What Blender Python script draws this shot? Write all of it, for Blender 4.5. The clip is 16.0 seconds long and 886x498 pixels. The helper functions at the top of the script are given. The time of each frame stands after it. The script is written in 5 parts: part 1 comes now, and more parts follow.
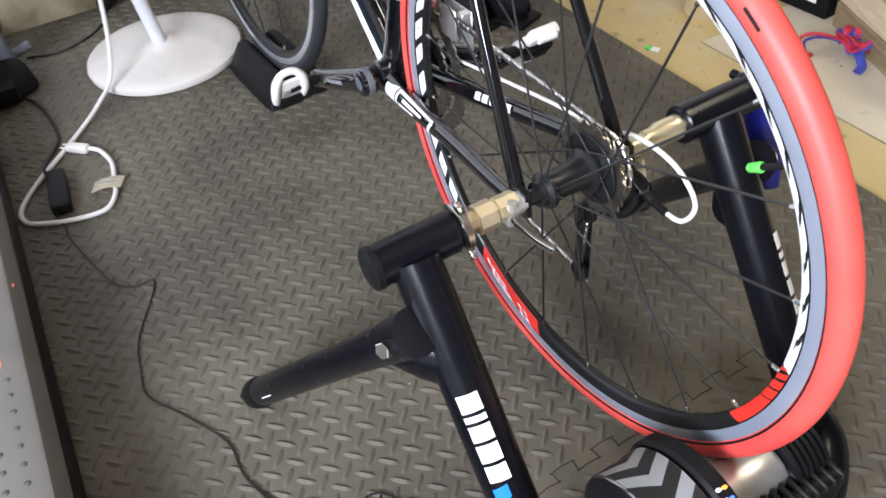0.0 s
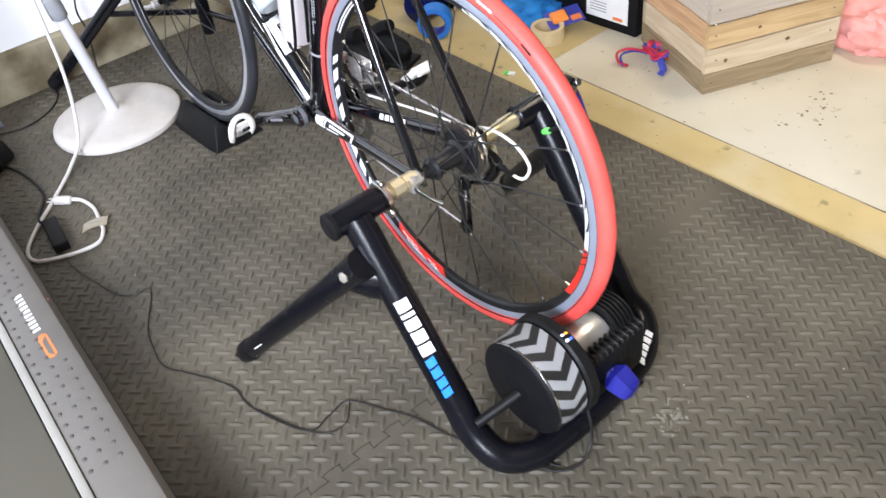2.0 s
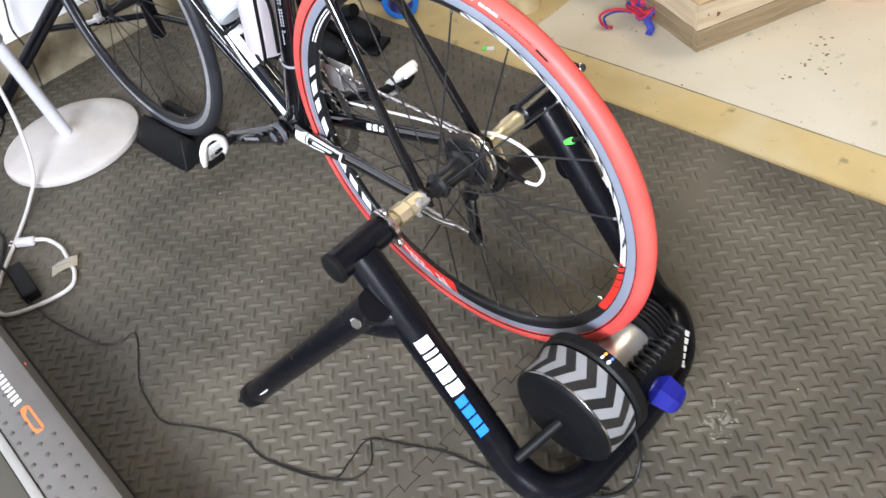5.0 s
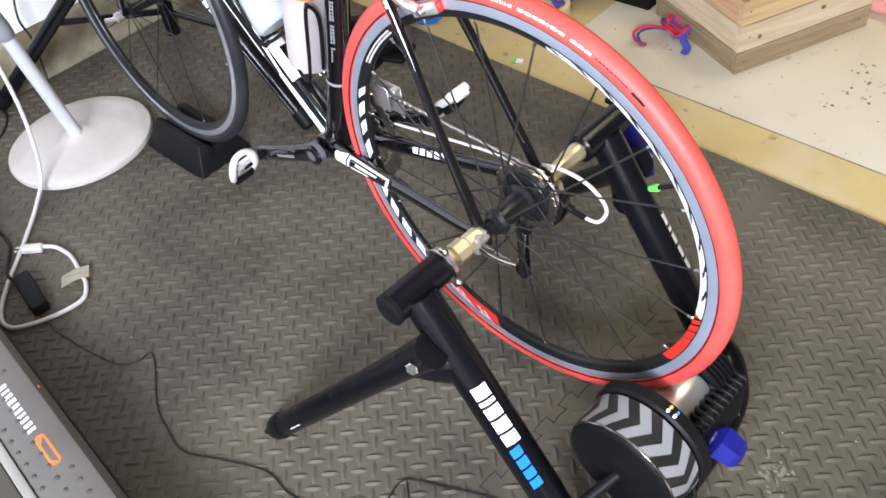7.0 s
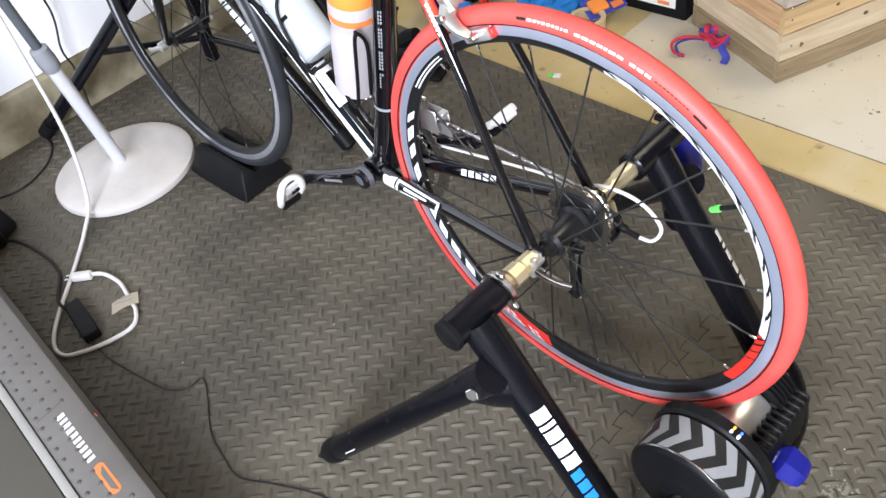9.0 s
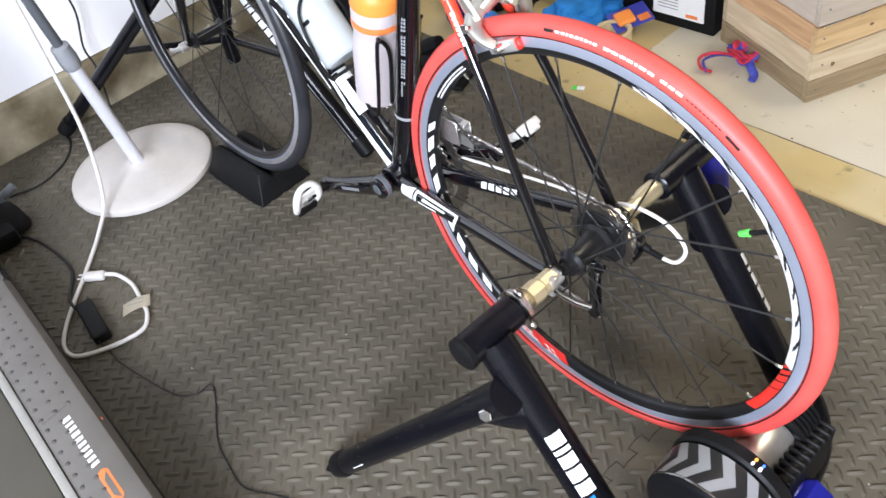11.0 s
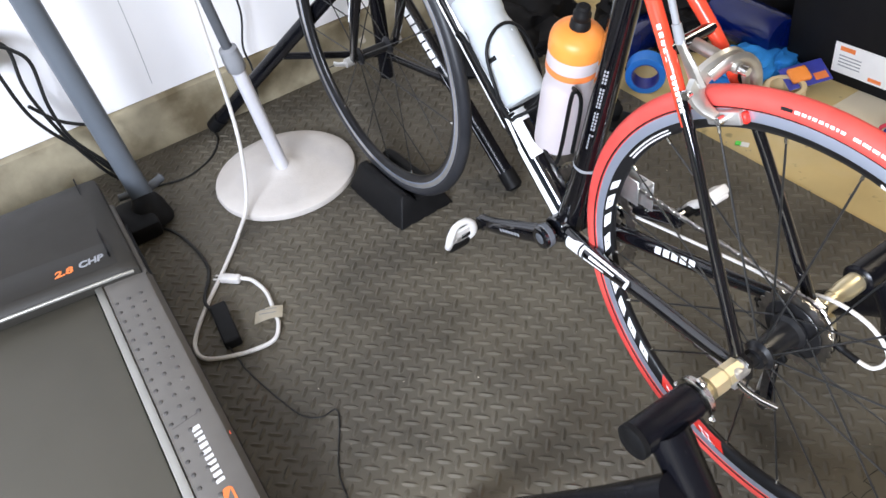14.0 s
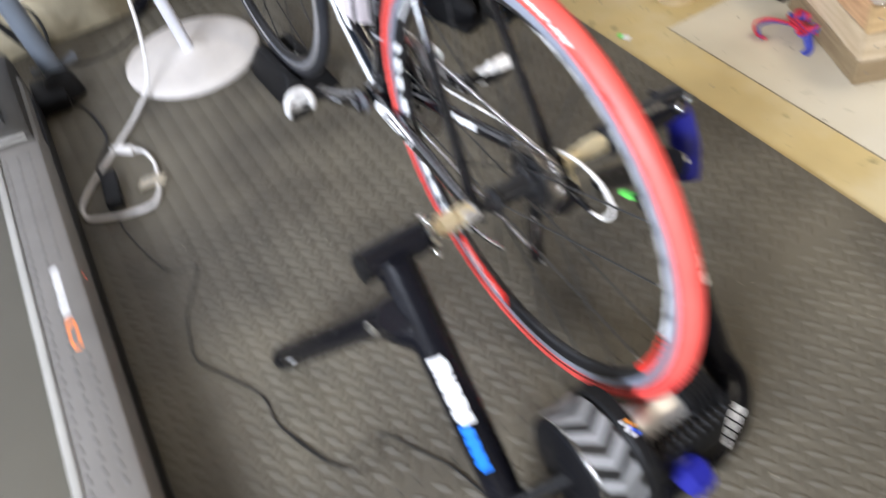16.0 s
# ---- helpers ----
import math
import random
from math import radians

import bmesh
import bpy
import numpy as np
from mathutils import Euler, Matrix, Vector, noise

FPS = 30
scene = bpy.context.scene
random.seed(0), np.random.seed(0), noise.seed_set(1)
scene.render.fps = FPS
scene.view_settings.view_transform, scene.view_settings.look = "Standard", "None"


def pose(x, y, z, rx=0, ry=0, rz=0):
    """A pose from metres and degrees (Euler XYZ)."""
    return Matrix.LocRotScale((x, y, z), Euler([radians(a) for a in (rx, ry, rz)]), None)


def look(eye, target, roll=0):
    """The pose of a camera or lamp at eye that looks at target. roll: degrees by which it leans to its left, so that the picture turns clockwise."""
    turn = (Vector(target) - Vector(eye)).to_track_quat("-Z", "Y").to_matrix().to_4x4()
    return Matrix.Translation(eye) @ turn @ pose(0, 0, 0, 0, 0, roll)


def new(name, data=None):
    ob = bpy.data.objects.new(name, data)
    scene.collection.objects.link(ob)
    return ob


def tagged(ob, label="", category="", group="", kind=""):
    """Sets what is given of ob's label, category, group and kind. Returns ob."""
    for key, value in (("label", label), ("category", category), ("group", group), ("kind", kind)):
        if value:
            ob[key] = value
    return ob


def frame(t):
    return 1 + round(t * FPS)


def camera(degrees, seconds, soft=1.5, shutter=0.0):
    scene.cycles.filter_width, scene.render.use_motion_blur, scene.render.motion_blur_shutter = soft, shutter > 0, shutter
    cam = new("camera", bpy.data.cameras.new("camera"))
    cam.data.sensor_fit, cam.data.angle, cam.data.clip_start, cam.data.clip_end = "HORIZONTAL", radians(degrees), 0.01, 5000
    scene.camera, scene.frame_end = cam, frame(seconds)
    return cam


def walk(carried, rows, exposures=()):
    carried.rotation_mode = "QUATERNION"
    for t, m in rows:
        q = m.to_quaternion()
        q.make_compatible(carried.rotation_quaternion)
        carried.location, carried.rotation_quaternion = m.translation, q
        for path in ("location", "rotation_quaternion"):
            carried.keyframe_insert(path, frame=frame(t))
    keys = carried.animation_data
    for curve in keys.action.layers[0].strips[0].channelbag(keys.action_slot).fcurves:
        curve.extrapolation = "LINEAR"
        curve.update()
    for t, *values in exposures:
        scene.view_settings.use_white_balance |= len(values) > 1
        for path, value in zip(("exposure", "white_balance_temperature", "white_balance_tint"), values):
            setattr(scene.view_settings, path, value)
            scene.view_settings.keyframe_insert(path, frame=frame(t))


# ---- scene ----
cam = camera(56.0, 16.0, shutter=0.6)
PATH = [
    (0, (-0.456, -0.567, 0.971), (0.206, 0.732, -0.398), -6.1),
    (0.5, (-0.481, -0.628, 1.026), (0.151, 0.701, -0.328), -5.2),
    (1, (-0.559, -0.736, 1.128), (0.091, 0.553, -0.256), -7.6),
    (1.5, (-0.658, -0.839, 1.201), (0.109, 0.455, -0.117), -8.6),
    (2, (-0.696, -0.926, 1.205), (0.175, 0.302, -0.112), -7.9),
    (2.5, (-0.676, -0.951, 1.205), (0.074, 0.339, -0.127), -4.9),
    (3, (-0.595, -0.967, 1.203), (0.072, 0.371, -0.125), -4.3),
    (3.5, (-0.586, -0.935, 1.195), (0.031, 0.411, -0.149), -7.5),
    (4, (-0.604, -0.864, 1.206), (0.115, 0.405, -0.163), -10.5),
    (4.2, (-0.611, -0.846, 1.202), (0.161, 0.383, -0.174), -10.9),
    (6.3, (-0.635, -0.637, 1.201), (0.262, 0.437, -0.229), -12.6),
    (6.5, (-0.635, -0.632, 1.199), (0.266, 0.436, -0.232), -11.5),
    (7, (-0.635, -0.611, 1.214), (0.249, 0.479, -0.21), -9.8),
    (7.5, (-0.641, -0.596, 1.228), (0.229, 0.512, -0.192), -10.3),
    (8, (-0.653, -0.591, 1.232), (0.225, 0.533, -0.171), -11.1),
    (8.5, (-0.655, -0.585, 1.232), (0.216, 0.552, -0.164), -11.8),
    (9, (-0.65, -0.574, 1.233), (0.204, 0.571, -0.167), -12.8),
    (11.3, (-0.633, -0.54, 1.219), (0.195, 0.655, -0.154), -11.3),
    (11.5, (-0.64, -0.493, 1.231), (0.135, 0.75, -0.131), -10.8),
    (12, (-0.655, -0.414, 1.233), (0.026, 0.915, -0.098), -10.4),
    (12.5, (-0.657, -0.408, 1.226), (0.025, 0.921, -0.104), -10.2),
    (13, (-0.656, -0.41, 1.231), (0.024, 0.915, -0.103), -10.7),
    (13.5, (-0.659, -0.408, 1.234), (0.026, 0.919, -0.097), -10.1),
    (14, (-0.662, -0.414, 1.235), (0.023, 0.91, -0.098), -9.9),
    (14.5, (-0.654, -0.405, 1.237), (0.026, 0.919, -0.099), -10.3),
    (15, (-0.64, -0.408, 1.236), (0.042, 0.913, -0.102), -10.9),
    (15.5, (-0.589, -0.458, 1.235), (0.09, 0.864, -0.104), -10.7),
    (15.8, (-0.513, -0.606, 1.203), (0.068, 0.711, -0.185), -13.1),
    (16, (-0.444, -0.737, 1.197), (0.095, 0.525, -0.258), -10.9),
]
walk(cam, [(t, look(eye, target, roll)) for t, eye, target, roll in PATH], ((0, -0.36), (1.5, -0.19), (3.5, -0.2), (7, -0.32), (11.3, -0.32), (12, -0.40), (15.3, -0.44), (16, -0.26)))

# ---- light ----
world = bpy.data.worlds.new("world")
scene.world = world
world.use_nodes = True
wn = world.node_tree
sky = wn.nodes.new("ShaderNodeTexSky")
sky.sky_type, sky.sun_disc = "NISHITA", False
sky.sun_elevation, sky.sun_rotation = radians(50), radians(120)
wn.links.new(sky.outputs[0], wn.nodes["Background"].inputs[0])
wn.nodes["Background"].inputs[1].default_value = 0.12


def area(name, m, sx, sy, watts, colour):
    d = bpy.data.lights.new(name, "AREA")
    d.shape, d.size, d.size_y, d.energy, d.color = "RECTANGLE", sx, sy, watts, colour
    ob = new(name, d)
    ob.matrix_world = m
    return ob


# daylight in the open garage door on the west side, and two unseen ceiling tubes
area("daylight", look((-2.5, -1.50, 1.75), (0.3, 0.55, 0.30)), 1.6, 1.0, 350, (0.80, 0.86, 1.0))
area("unseen_tube", look((-0.30, -1.10, 2.52), (-0.30, -1.10, 0)), 0.25, 1.2, 18, (1.0, 0.90, 0.76))
# fill lamp added to brighten the floor on the right
area("unseen_tube", look((1.65, -0.25, 2.52), (1.65, -0.25, 0)), 0.25, 1.2, 32, (1.0, 0.88, 0.70))

# ---- materials ----


def mat(name, colour, rough=0.5, metal=0.0, vary=0.15, scale=30.0, bump=0.0, bscale=None, second=None, coat=0.0, spec=0.5, trans=0.0, detail=4.0, patch=None, wear=None, ior=1.45):
    """Principled material with noise at two scales. patch: (colour, scale, low, high) blotches. wear: (colour, scale, low, high) small specks."""
    m = bpy.data.materials.new(name)
    m.use_nodes = True
    t = m.node_tree
    n, l = t.nodes, t.links
    b = n["Principled BSDF"]
    b.inputs["Metallic"].default_value = metal
    b.inputs["Coat Weight"].default_value = coat
    b.inputs["Specular IOR Level"].default_value = spec
    b.inputs["Transmission Weight"].default_value = trans
    b.inputs["IOR"].default_value = ior
    tc = n.new("ShaderNodeTexCoord")

    def noi(s, d=detail):
        q = n.new("ShaderNodeTexNoise")
        q.inputs["Scale"].default_value, q.inputs["Detail"].default_value = s, d
        l.new(tc.outputs["Object"], q.inputs["Vector"])
        return q.outputs["Fac"]

    def ramp(fac, lo, hi, a=0.0, c=1.0):
        q = n.new("ShaderNodeMapRange")
        q.inputs["From Min"].default_value, q.inputs["From Max"].default_value = lo, hi
        q.inputs["To Min"].default_value, q.inputs["To Max"].default_value = a, c
        l.new(fac, q.inputs["Value"])
        return q.outputs["Result"]

    def mix(fac, a, c):
        q = n.new("ShaderNodeMix")
        q.data_type = "RGBA"
        for i, v in ((6, a), (7, c)):
            if isinstance(v, tuple):
                q.inputs[i].default_value = (*v, 1)
            else:
                l.new(v, q.inputs[i])
        l.new(fac, q.inputs[0])
        return q.outputs[2]

    dark = tuple(v * (1 - vary) for v in colour)
    light = second or tuple(min(1, v * (1 + vary)) for v in colour)
    c = mix(ramp(noi(scale), 0.3, 0.7), dark, light)
    if patch:
        c = mix(ramp(noi(patch[1], 6), patch[2], patch[3]), c, patch[0])
    if wear:
        c = mix(ramp(noi(wear[1], 3), wear[2], wear[3]), c, wear[0])
    l.new(c, b.inputs["Base Color"])
    l.new(ramp(noi(scale * 2.7), 0.3, 0.7, max(0.02, rough - 0.025), min(1, rough + 0.025)), b.inputs["Roughness"])
    if bump:
        q = n.new("ShaderNodeBump")
        q.inputs["Strength"].default_value = bump
        q.inputs["Distance"].default_value = 0.002
        l.new(noi(bscale or scale * 4, 6), q.inputs["Height"])
        l.new(q.outputs[0], b.inputs["Normal"])
    return m


def wood_mat(name, colour, dark, along="X"):
    m = mat(name, colour, 0.7, vary=0.2, scale=8, bump=0.3, bscale=90)
    t = m.node_tree
    n, l = t.nodes, t.links
    tc = n.new("ShaderNodeTexCoord")
    mp = n.new("ShaderNodeMapping")
    mp.inputs["Scale"].default_value = {"X": (2.5, 30, 30), "Y": (30, 2.5, 30)}[along]
    oi = n.new("ShaderNodeObjectInfo")
    add = n.new("ShaderNodeVectorMath")
    add.operation = "ADD"
    l.new(tc.outputs["Object"], mp.inputs["Vector"])
    l.new(mp.outputs[0], add.inputs[0])
    mul = n.new("ShaderNodeMath")
    mul.operation, mul.inputs[1].default_value = "MULTIPLY", 50
    l.new(oi.outputs["Random"], mul.inputs[0])
    l.new(mul.outputs[0], add.inputs[1])
    no = n.new("ShaderNodeTexNoise")
    no.inputs["Scale"].default_value, no.inputs["Detail"].default_value, no.inputs["Distortion"].default_value = 1.2, 8, 1.5
    l.new(add.outputs[0], no.inputs["Vector"])
    r = n.new("ShaderNodeMapRange")
    r.inputs["From Min"].default_value, r.inputs["From Max"].default_value = 0.35, 0.72
    l.new(no.outputs["Fac"], r.inputs["Value"])
    mx = n.new("ShaderNodeMix")
    mx.data_type = "RGBA"
    mx.inputs[6].default_value, mx.inputs[7].default_value = (*colour, 1), (*dark, 1)
    l.new(r.outputs[0], mx.inputs[0])
    hs = n.new("ShaderNodeHueSaturation")
    v = n.new("ShaderNodeMapRange")
    v.inputs["To Min"].default_value, v.inputs["To Max"].default_value = 0.75, 1.2
    l.new(oi.outputs["Random"], v.inputs["Value"])
    l.new(v.outputs[0], hs.inputs["Value"])
    l.new(mx.outputs[2], hs.inputs["Color"])
    l.new(hs.outputs[0], n["Principled BSDF"].inputs["Base Color"])
    return m


def glow(name, colour, strength):
    m = mat(name, colour, 0.4, vary=0.02)
    b = m.node_tree.nodes["Principled BSDF"]
    b.inputs["Emission Color"].default_value = (*colour, 1)
    b.inputs["Emission Strength"].default_value = strength
    return m


M = dict(
    rubber=mat("mat_rubber", (0.080, 0.071, 0.055), 0.46, vary=0.22, scale=7, bump=0.3, bscale=420, patch=((0.135, 0.120, 0.090), 2.6, 0.42, 0.70), wear=((0.15, 0.135, 0.105), 60, 0.66, 0.8), spec=0.28),
    seam=mat("seam_shadow", (0.012, 0.012, 0.012), 0.9),
    concrete=mat("concrete_floor", (0.57, 0.51, 0.38), 0.75, vary=0.08, scale=5, bump=0.3, bscale=160, patch=((0.62, 0.575, 0.465), 1.7, 0.4, 0.65), wear=((0.36, 0.35, 0.26), 26, 0.66, 0.78)),
    strip=mat("old_paint", (0.53, 0.41, 0.19), 0.65, vary=0.1, scale=6, bump=0.15, bscale=150, patch=((0.57, 0.48, 0.29), 4, 0.5, 0.7), wear=((0.3, 0.25, 0.12), 25, 0.66, 0.75)),
    stem=mat("stem_wall", (0.33, 0.29, 0.20), 0.9, vary=0.3, scale=9, bump=0.8, bscale=60, patch=((0.15, 0.12, 0.07), 6, 0.46, 0.64), wear=((0.58, 0.54, 0.46), 13, 0.69, 0.73)),
    plaster=mat("white_wall", (0.88, 0.88, 0.90), 0.8, vary=0.03, scale=3, bump=0.15, bscale=70),
    # for walls and ceiling out of view: dark colours that hold down bounced light
    sidewall=mat("low_bounce_wall", (0.17, 0.15, 0.13), 0.9, vary=0.12, scale=3, bump=0.2, bscale=60),
    ceiling=mat("low_bounce_ceiling", (0.20, 0.17, 0.135), 0.9, vary=0.03, scale=3),
    black=mat("powder_coat", (0.0042, 0.0044, 0.0065), 0.25, vary=0.1, scale=20, spec=0.36),
    blackgloss=mat("gloss_black", (0.004, 0.004, 0.0055), 0.08, vary=0.2, scale=20, coat=0.8, spec=0.6),
    blackplastic=mat("black_plastic", (0.007, 0.007, 0.0075), 0.5, vary=0.2, scale=60, bump=0.04, bscale=500, spec=0.2),
    tyrered=mat("red_tyre", (0.74, 0.085, 0.07), 0.48, vary=0.08, scale=25, bump=0.1, bscale=600, patch=((0.62, 0.05, 0.045), 6, 0.5, 0.7)),
    tyreblack=mat("black_tyre", (0.022, 0.023, 0.027), 0.45, vary=0.15, scale=25, bump=0.1, bscale=600, patch=((0.04, 0.04, 0.044), 5, 0.5, 0.75)),
    alloy=mat("brake_track", (0.56, 0.62, 0.76), 0.30, metal=0.72, vary=0.02, scale=25),
    rimblack=mat("rim_black", (0.010, 0.010, 0.011), 0.3, vary=0.15, scale=40),
    decal=mat("decal_white", (0.80, 0.80, 0.80), 0.4, vary=0.03),
    decalred=mat("decal_red", (0.70, 0.03, 0.02), 0.4, vary=0.06),
    decalblue=mat("decal_blue", (0.008, 0.19, 0.80), 0.4, vary=0.04),
    decalorange=mat("decal_orange", (0.80, 0.22, 0.06), 0.4, vary=0.05),
    decalgrey=mat("decal_grey", (0.30, 0.31, 0.33), 0.4, vary=0.06),
    steel=mat("polished_steel", (0.62, 0.60, 0.56), 0.2, metal=1.0, vary=0.1, scale=40),
    brass=mat("zinc_yellow", (0.72, 0.63, 0.42), 0.36, metal=0.8, vary=0.03, scale=20),
    chrome=mat("chrome", (0.75, 0.75, 0.76), 0.12, metal=1.0, vary=0.06),
    silver=mat("silver_alloy", (0.66, 0.65, 0.63), 0.35, metal=0.8, vary=0.1, scale=50),
    satin=mat("satin_alloy", (0.56, 0.54, 0.50), 0.38, metal=0.9, vary=0.08, scale=60),
    chainmat=mat("chain_steel", (0.48, 0.46, 0.44), 0.32, metal=1.0, vary=0.25, scale=200),
    cog=mat("cog_steel", (0.44, 0.42, 0.40), 0.30, metal=1.0, vary=0.3, scale=90),
    spokemat=mat("spoke_black", (0.015, 0.015, 0.015), 0.35, vary=0.1),
    bluepl=mat("blue_plastic", (0.012, 0.014, 0.19), 0.33, vary=0.15, scale=20, spec=0.5),
    green=mat("green_cap", (0.12, 0.75, 0.10), 0.45, vary=0.05),
    flysteel=mat("flywheel_steel", (0.36, 0.35, 0.33), 0.24, metal=1.0, vary=0.08, scale=12),
    flyface=mat("flywheel_face", (0.005, 0.005, 0.006), 0.5, vary=0.2, scale=15, spec=0.2),
    flyblack=mat("flywheel_band", (0.014, 0.014, 0.014), 0.4, vary=0.1),
    flygrey=mat("flywheel_chevron", (0.24, 0.245, 0.25), 0.42, vary=0.06),
    white=mat("white_plastic", (0.72, 0.70, 0.67), 0.5, vary=0.04, scale=9),
    dusty=mat("dusty_white", (0.60, 0.565, 0.53), 0.65, vary=0.06, scale=14, bump=0.25, bscale=160, patch=((0.50, 0.46, 0.42), 6, 0.5, 0.8)),
    polewhite=mat("pole_white", (0.62, 0.62, 0.66), 0.4, vary=0.04),
    greymetal=mat("grey_metal", (0.12, 0.13, 0.145), 0.42, metal=0.25, vary=0.1, scale=10),
    uprightgrey=mat("upright_grey", (0.13, 0.15, 0.175), 0.42, vary=0.08, scale=10),
    railgrey=mat("rail_grey", (0.145, 0.135, 0.122), 0.5, vary=0.08, scale=14, bump=0.1, bscale=500),
    railknob=mat("rail_stud", (0.085, 0.08, 0.075), 0.5, vary=0.1),
    belt=mat("tread_belt", (0.094, 0.087, 0.068), 0.6, vary=0.06, scale=5, bump=0.15, bscale=700),
    hood=mat("hood_grey", (0.026, 0.0235, 0.0190), 0.6, vary=0.08, scale=8, bump=0.15, bscale=600),
    hoodpanel=mat("hood_panel", (0.022, 0.020, 0.0165), 0.33, vary=0.05),
    silverstrip=mat("silver_strip", (0.42, 0.41, 0.375), 0.35, metal=0.6, vary=0.08, scale=15),
    cord=mat("white_cord", (0.70, 0.68, 0.66), 0.5, vary=0.04),
    wire=mat("black_wire", (0.010, 0.010, 0.010), 0.5, vary=0.1),
    wood=wood_mat("crate_wood", (0.60, 0.42, 0.22), (0.36, 0.23, 0.10), "X"),
    wood2=wood_mat("crate_wood_weathered", (0.32, 0.24, 0.14), (0.19, 0.135, 0.075), "X"),
    wood3=wood_mat("crate_wood_pale", (0.56, 0.46, 0.32), (0.42, 0.32, 0.20), "X"),
    woodred=wood_mat("crate_wood_reddish", (0.50, 0.31, 0.17), (0.34, 0.20, 0.10), "X"),
    woodpale=wood_mat("crate_wood_bleached", (0.58, 0.50, 0.41), (0.44, 0.37, 0.29), "X"),
    knot=mat("wood_knot", (0.14, 0.08, 0.035), 0.7, vary=0.3, scale=120),
    bottle=mat("frosted_bottle", (0.66, 0.60, 0.62), 0.35, vary=0.04, scale=12, trans=0.25),
    bottle2=mat("clear_bottle", (0.66, 0.71, 0.74), 0.25, vary=0.04, scale=12, trans=0.35),
    orange=mat("orange_cap", (0.85, 0.27, 0.05), 0.4, vary=0.05),
    bluecloth=mat("blue_cloth", (0.02, 0.22, 0.62), 0.85, vary=0.25, scale=20, bump=0.5, bscale=300),
    bluetape=mat("blue_tape", (0.02, 0.20, 0.70), 0.5, vary=0.1, scale=20),
    bluefoil=mat("blue_canister", (0.001, 0.007, 0.080), 0.16, vary=0.2, scale=8, coat=0.3),
    purple=mat("purple_fabric", (0.16, 0.04, 0.14), 0.8, vary=0.3, scale=15, bump=0.4, bscale=200),
    packblue=mat("package_blue", (0.05, 0.06, 0.35), 0.35, vary=0.1),
    strapred=mat("strap_red", (0.62, 0.04, 0.08), 0.7, vary=0.15, scale=60, bump=0.4, bscale=700),
    strapblue=mat("strap_blue", (0.06, 0.08, 0.45), 0.7, vary=0.15, scale=60, bump=0.4, bscale=700),
    pink=mat("pink_cloth", (0.78, 0.33, 0.29), 0.85, vary=0.1, scale=10, bump=0.4, bscale=200),
    card=mat("box_black", (0.006, 0.006, 0.007), 0.65, vary=0.2, scale=10, spec=0.2),
    tan=mat("tan_tape", (0.62, 0.50, 0.30), 0.5, vary=0.1, scale=20),
    frameorange=mat("frame_orange_red", (0.78, 0.065, 0.03), 0.2, vary=0.04, coat=0.6),
    scuff=mat("dried_scuff", (0.20, 0.185, 0.15), 0.85, vary=0.25, scale=90),
    tagpaper=mat("tag_paper", (0.66, 0.60, 0.48), 0.7, vary=0.05),
    label=mat("label_paper", (0.80, 0.80, 0.80), 0.6, vary=0.02),
    led_white=glow("led_white", (0.9, 0.92, 1.0), 1.2),
    led_blue=glow("led_blue", (0.05, 0.15, 1.0), 3.0),
    led_orange=glow("led_orange", (1.0, 0.35, 0.05), 2.0),
    led_red=glow("led_red", (1.0, 0.15, 0.08), 1.5),
)

# ---- mesh helpers ----


def empty(name, m, label, category, group="", kind=""):
    e = new(name)
    e.empty_display_size = 0.05
    e.matrix_world = m
    return tagged(e, label, category, group, kind)


def finish(ob, smooth=True, angle=40):
    if smooth:
        me = ob.data
        me.polygons.foreach_set("use_smooth", [True] * len(me.polygons))
        me.set_sharp_from_angle(angle=radians(angle))
    return ob


def part(name, bm, material, parent=None, label="", smooth=True):
    me = bpy.data.meshes.new(name)
    bmesh.ops.recalc_face_normals(bm, faces=bm.faces)
    bm.to_mesh(me)
    bm.free()
    me.materials.append(M[material])
    ob = new(name, me)
    if parent:
        ob.parent = parent
    if label:
        ob["label"] = label
    return finish(ob, smooth)


def join(*bms):
    out = bmesh.new()
    for b in bms:
        me = bpy.data.meshes.new("join")
        b.to_mesh(me)
        b.free()
        out.from_mesh(me)
        bpy.data.meshes.remove(me)
    return out


def box(x0, x1, y0, y1, z0, z1, bevel=0.0, seg=2, m=None):
    bm = bmesh.new()
    bmesh.ops.create_cube(bm, size=1)
    for v in bm.verts:
        v.co = Vector(((x0 + x1) / 2 + v.co.x * (x1 - x0), (y0 + y1) / 2 + v.co.y * (y1 - y0), (z0 + z1) / 2 + v.co.z * (z1 - z0)))
    if bevel:
        bmesh.ops.bevel(bm, geom=bm.edges[:], offset=bevel, segments=seg, affect="EDGES", profile=0.5)
    if m:
        bm.transform(m)
    return bm


def smooth_path(pts, n=6):
    """A smooth curve through the points."""
    p = [Vector(q) for q in pts]
    if len(p) < 3:
        return p
    out = []
    ext = [2 * p[0] - p[1], *p, 2 * p[-1] - p[-2]]
    for i in range(1, len(ext) - 2):
        a, b, c, d = ext[i - 1:i + 3]
        for k in range(n):
            t = k / n
            out.append(0.5 * (2 * b + (c - a) * t + (2 * a - 5 * b + 4 * c - d) * t * t + (3 * b - a - 3 * c + d) * t ** 3))
    return [*out, p[-1]]


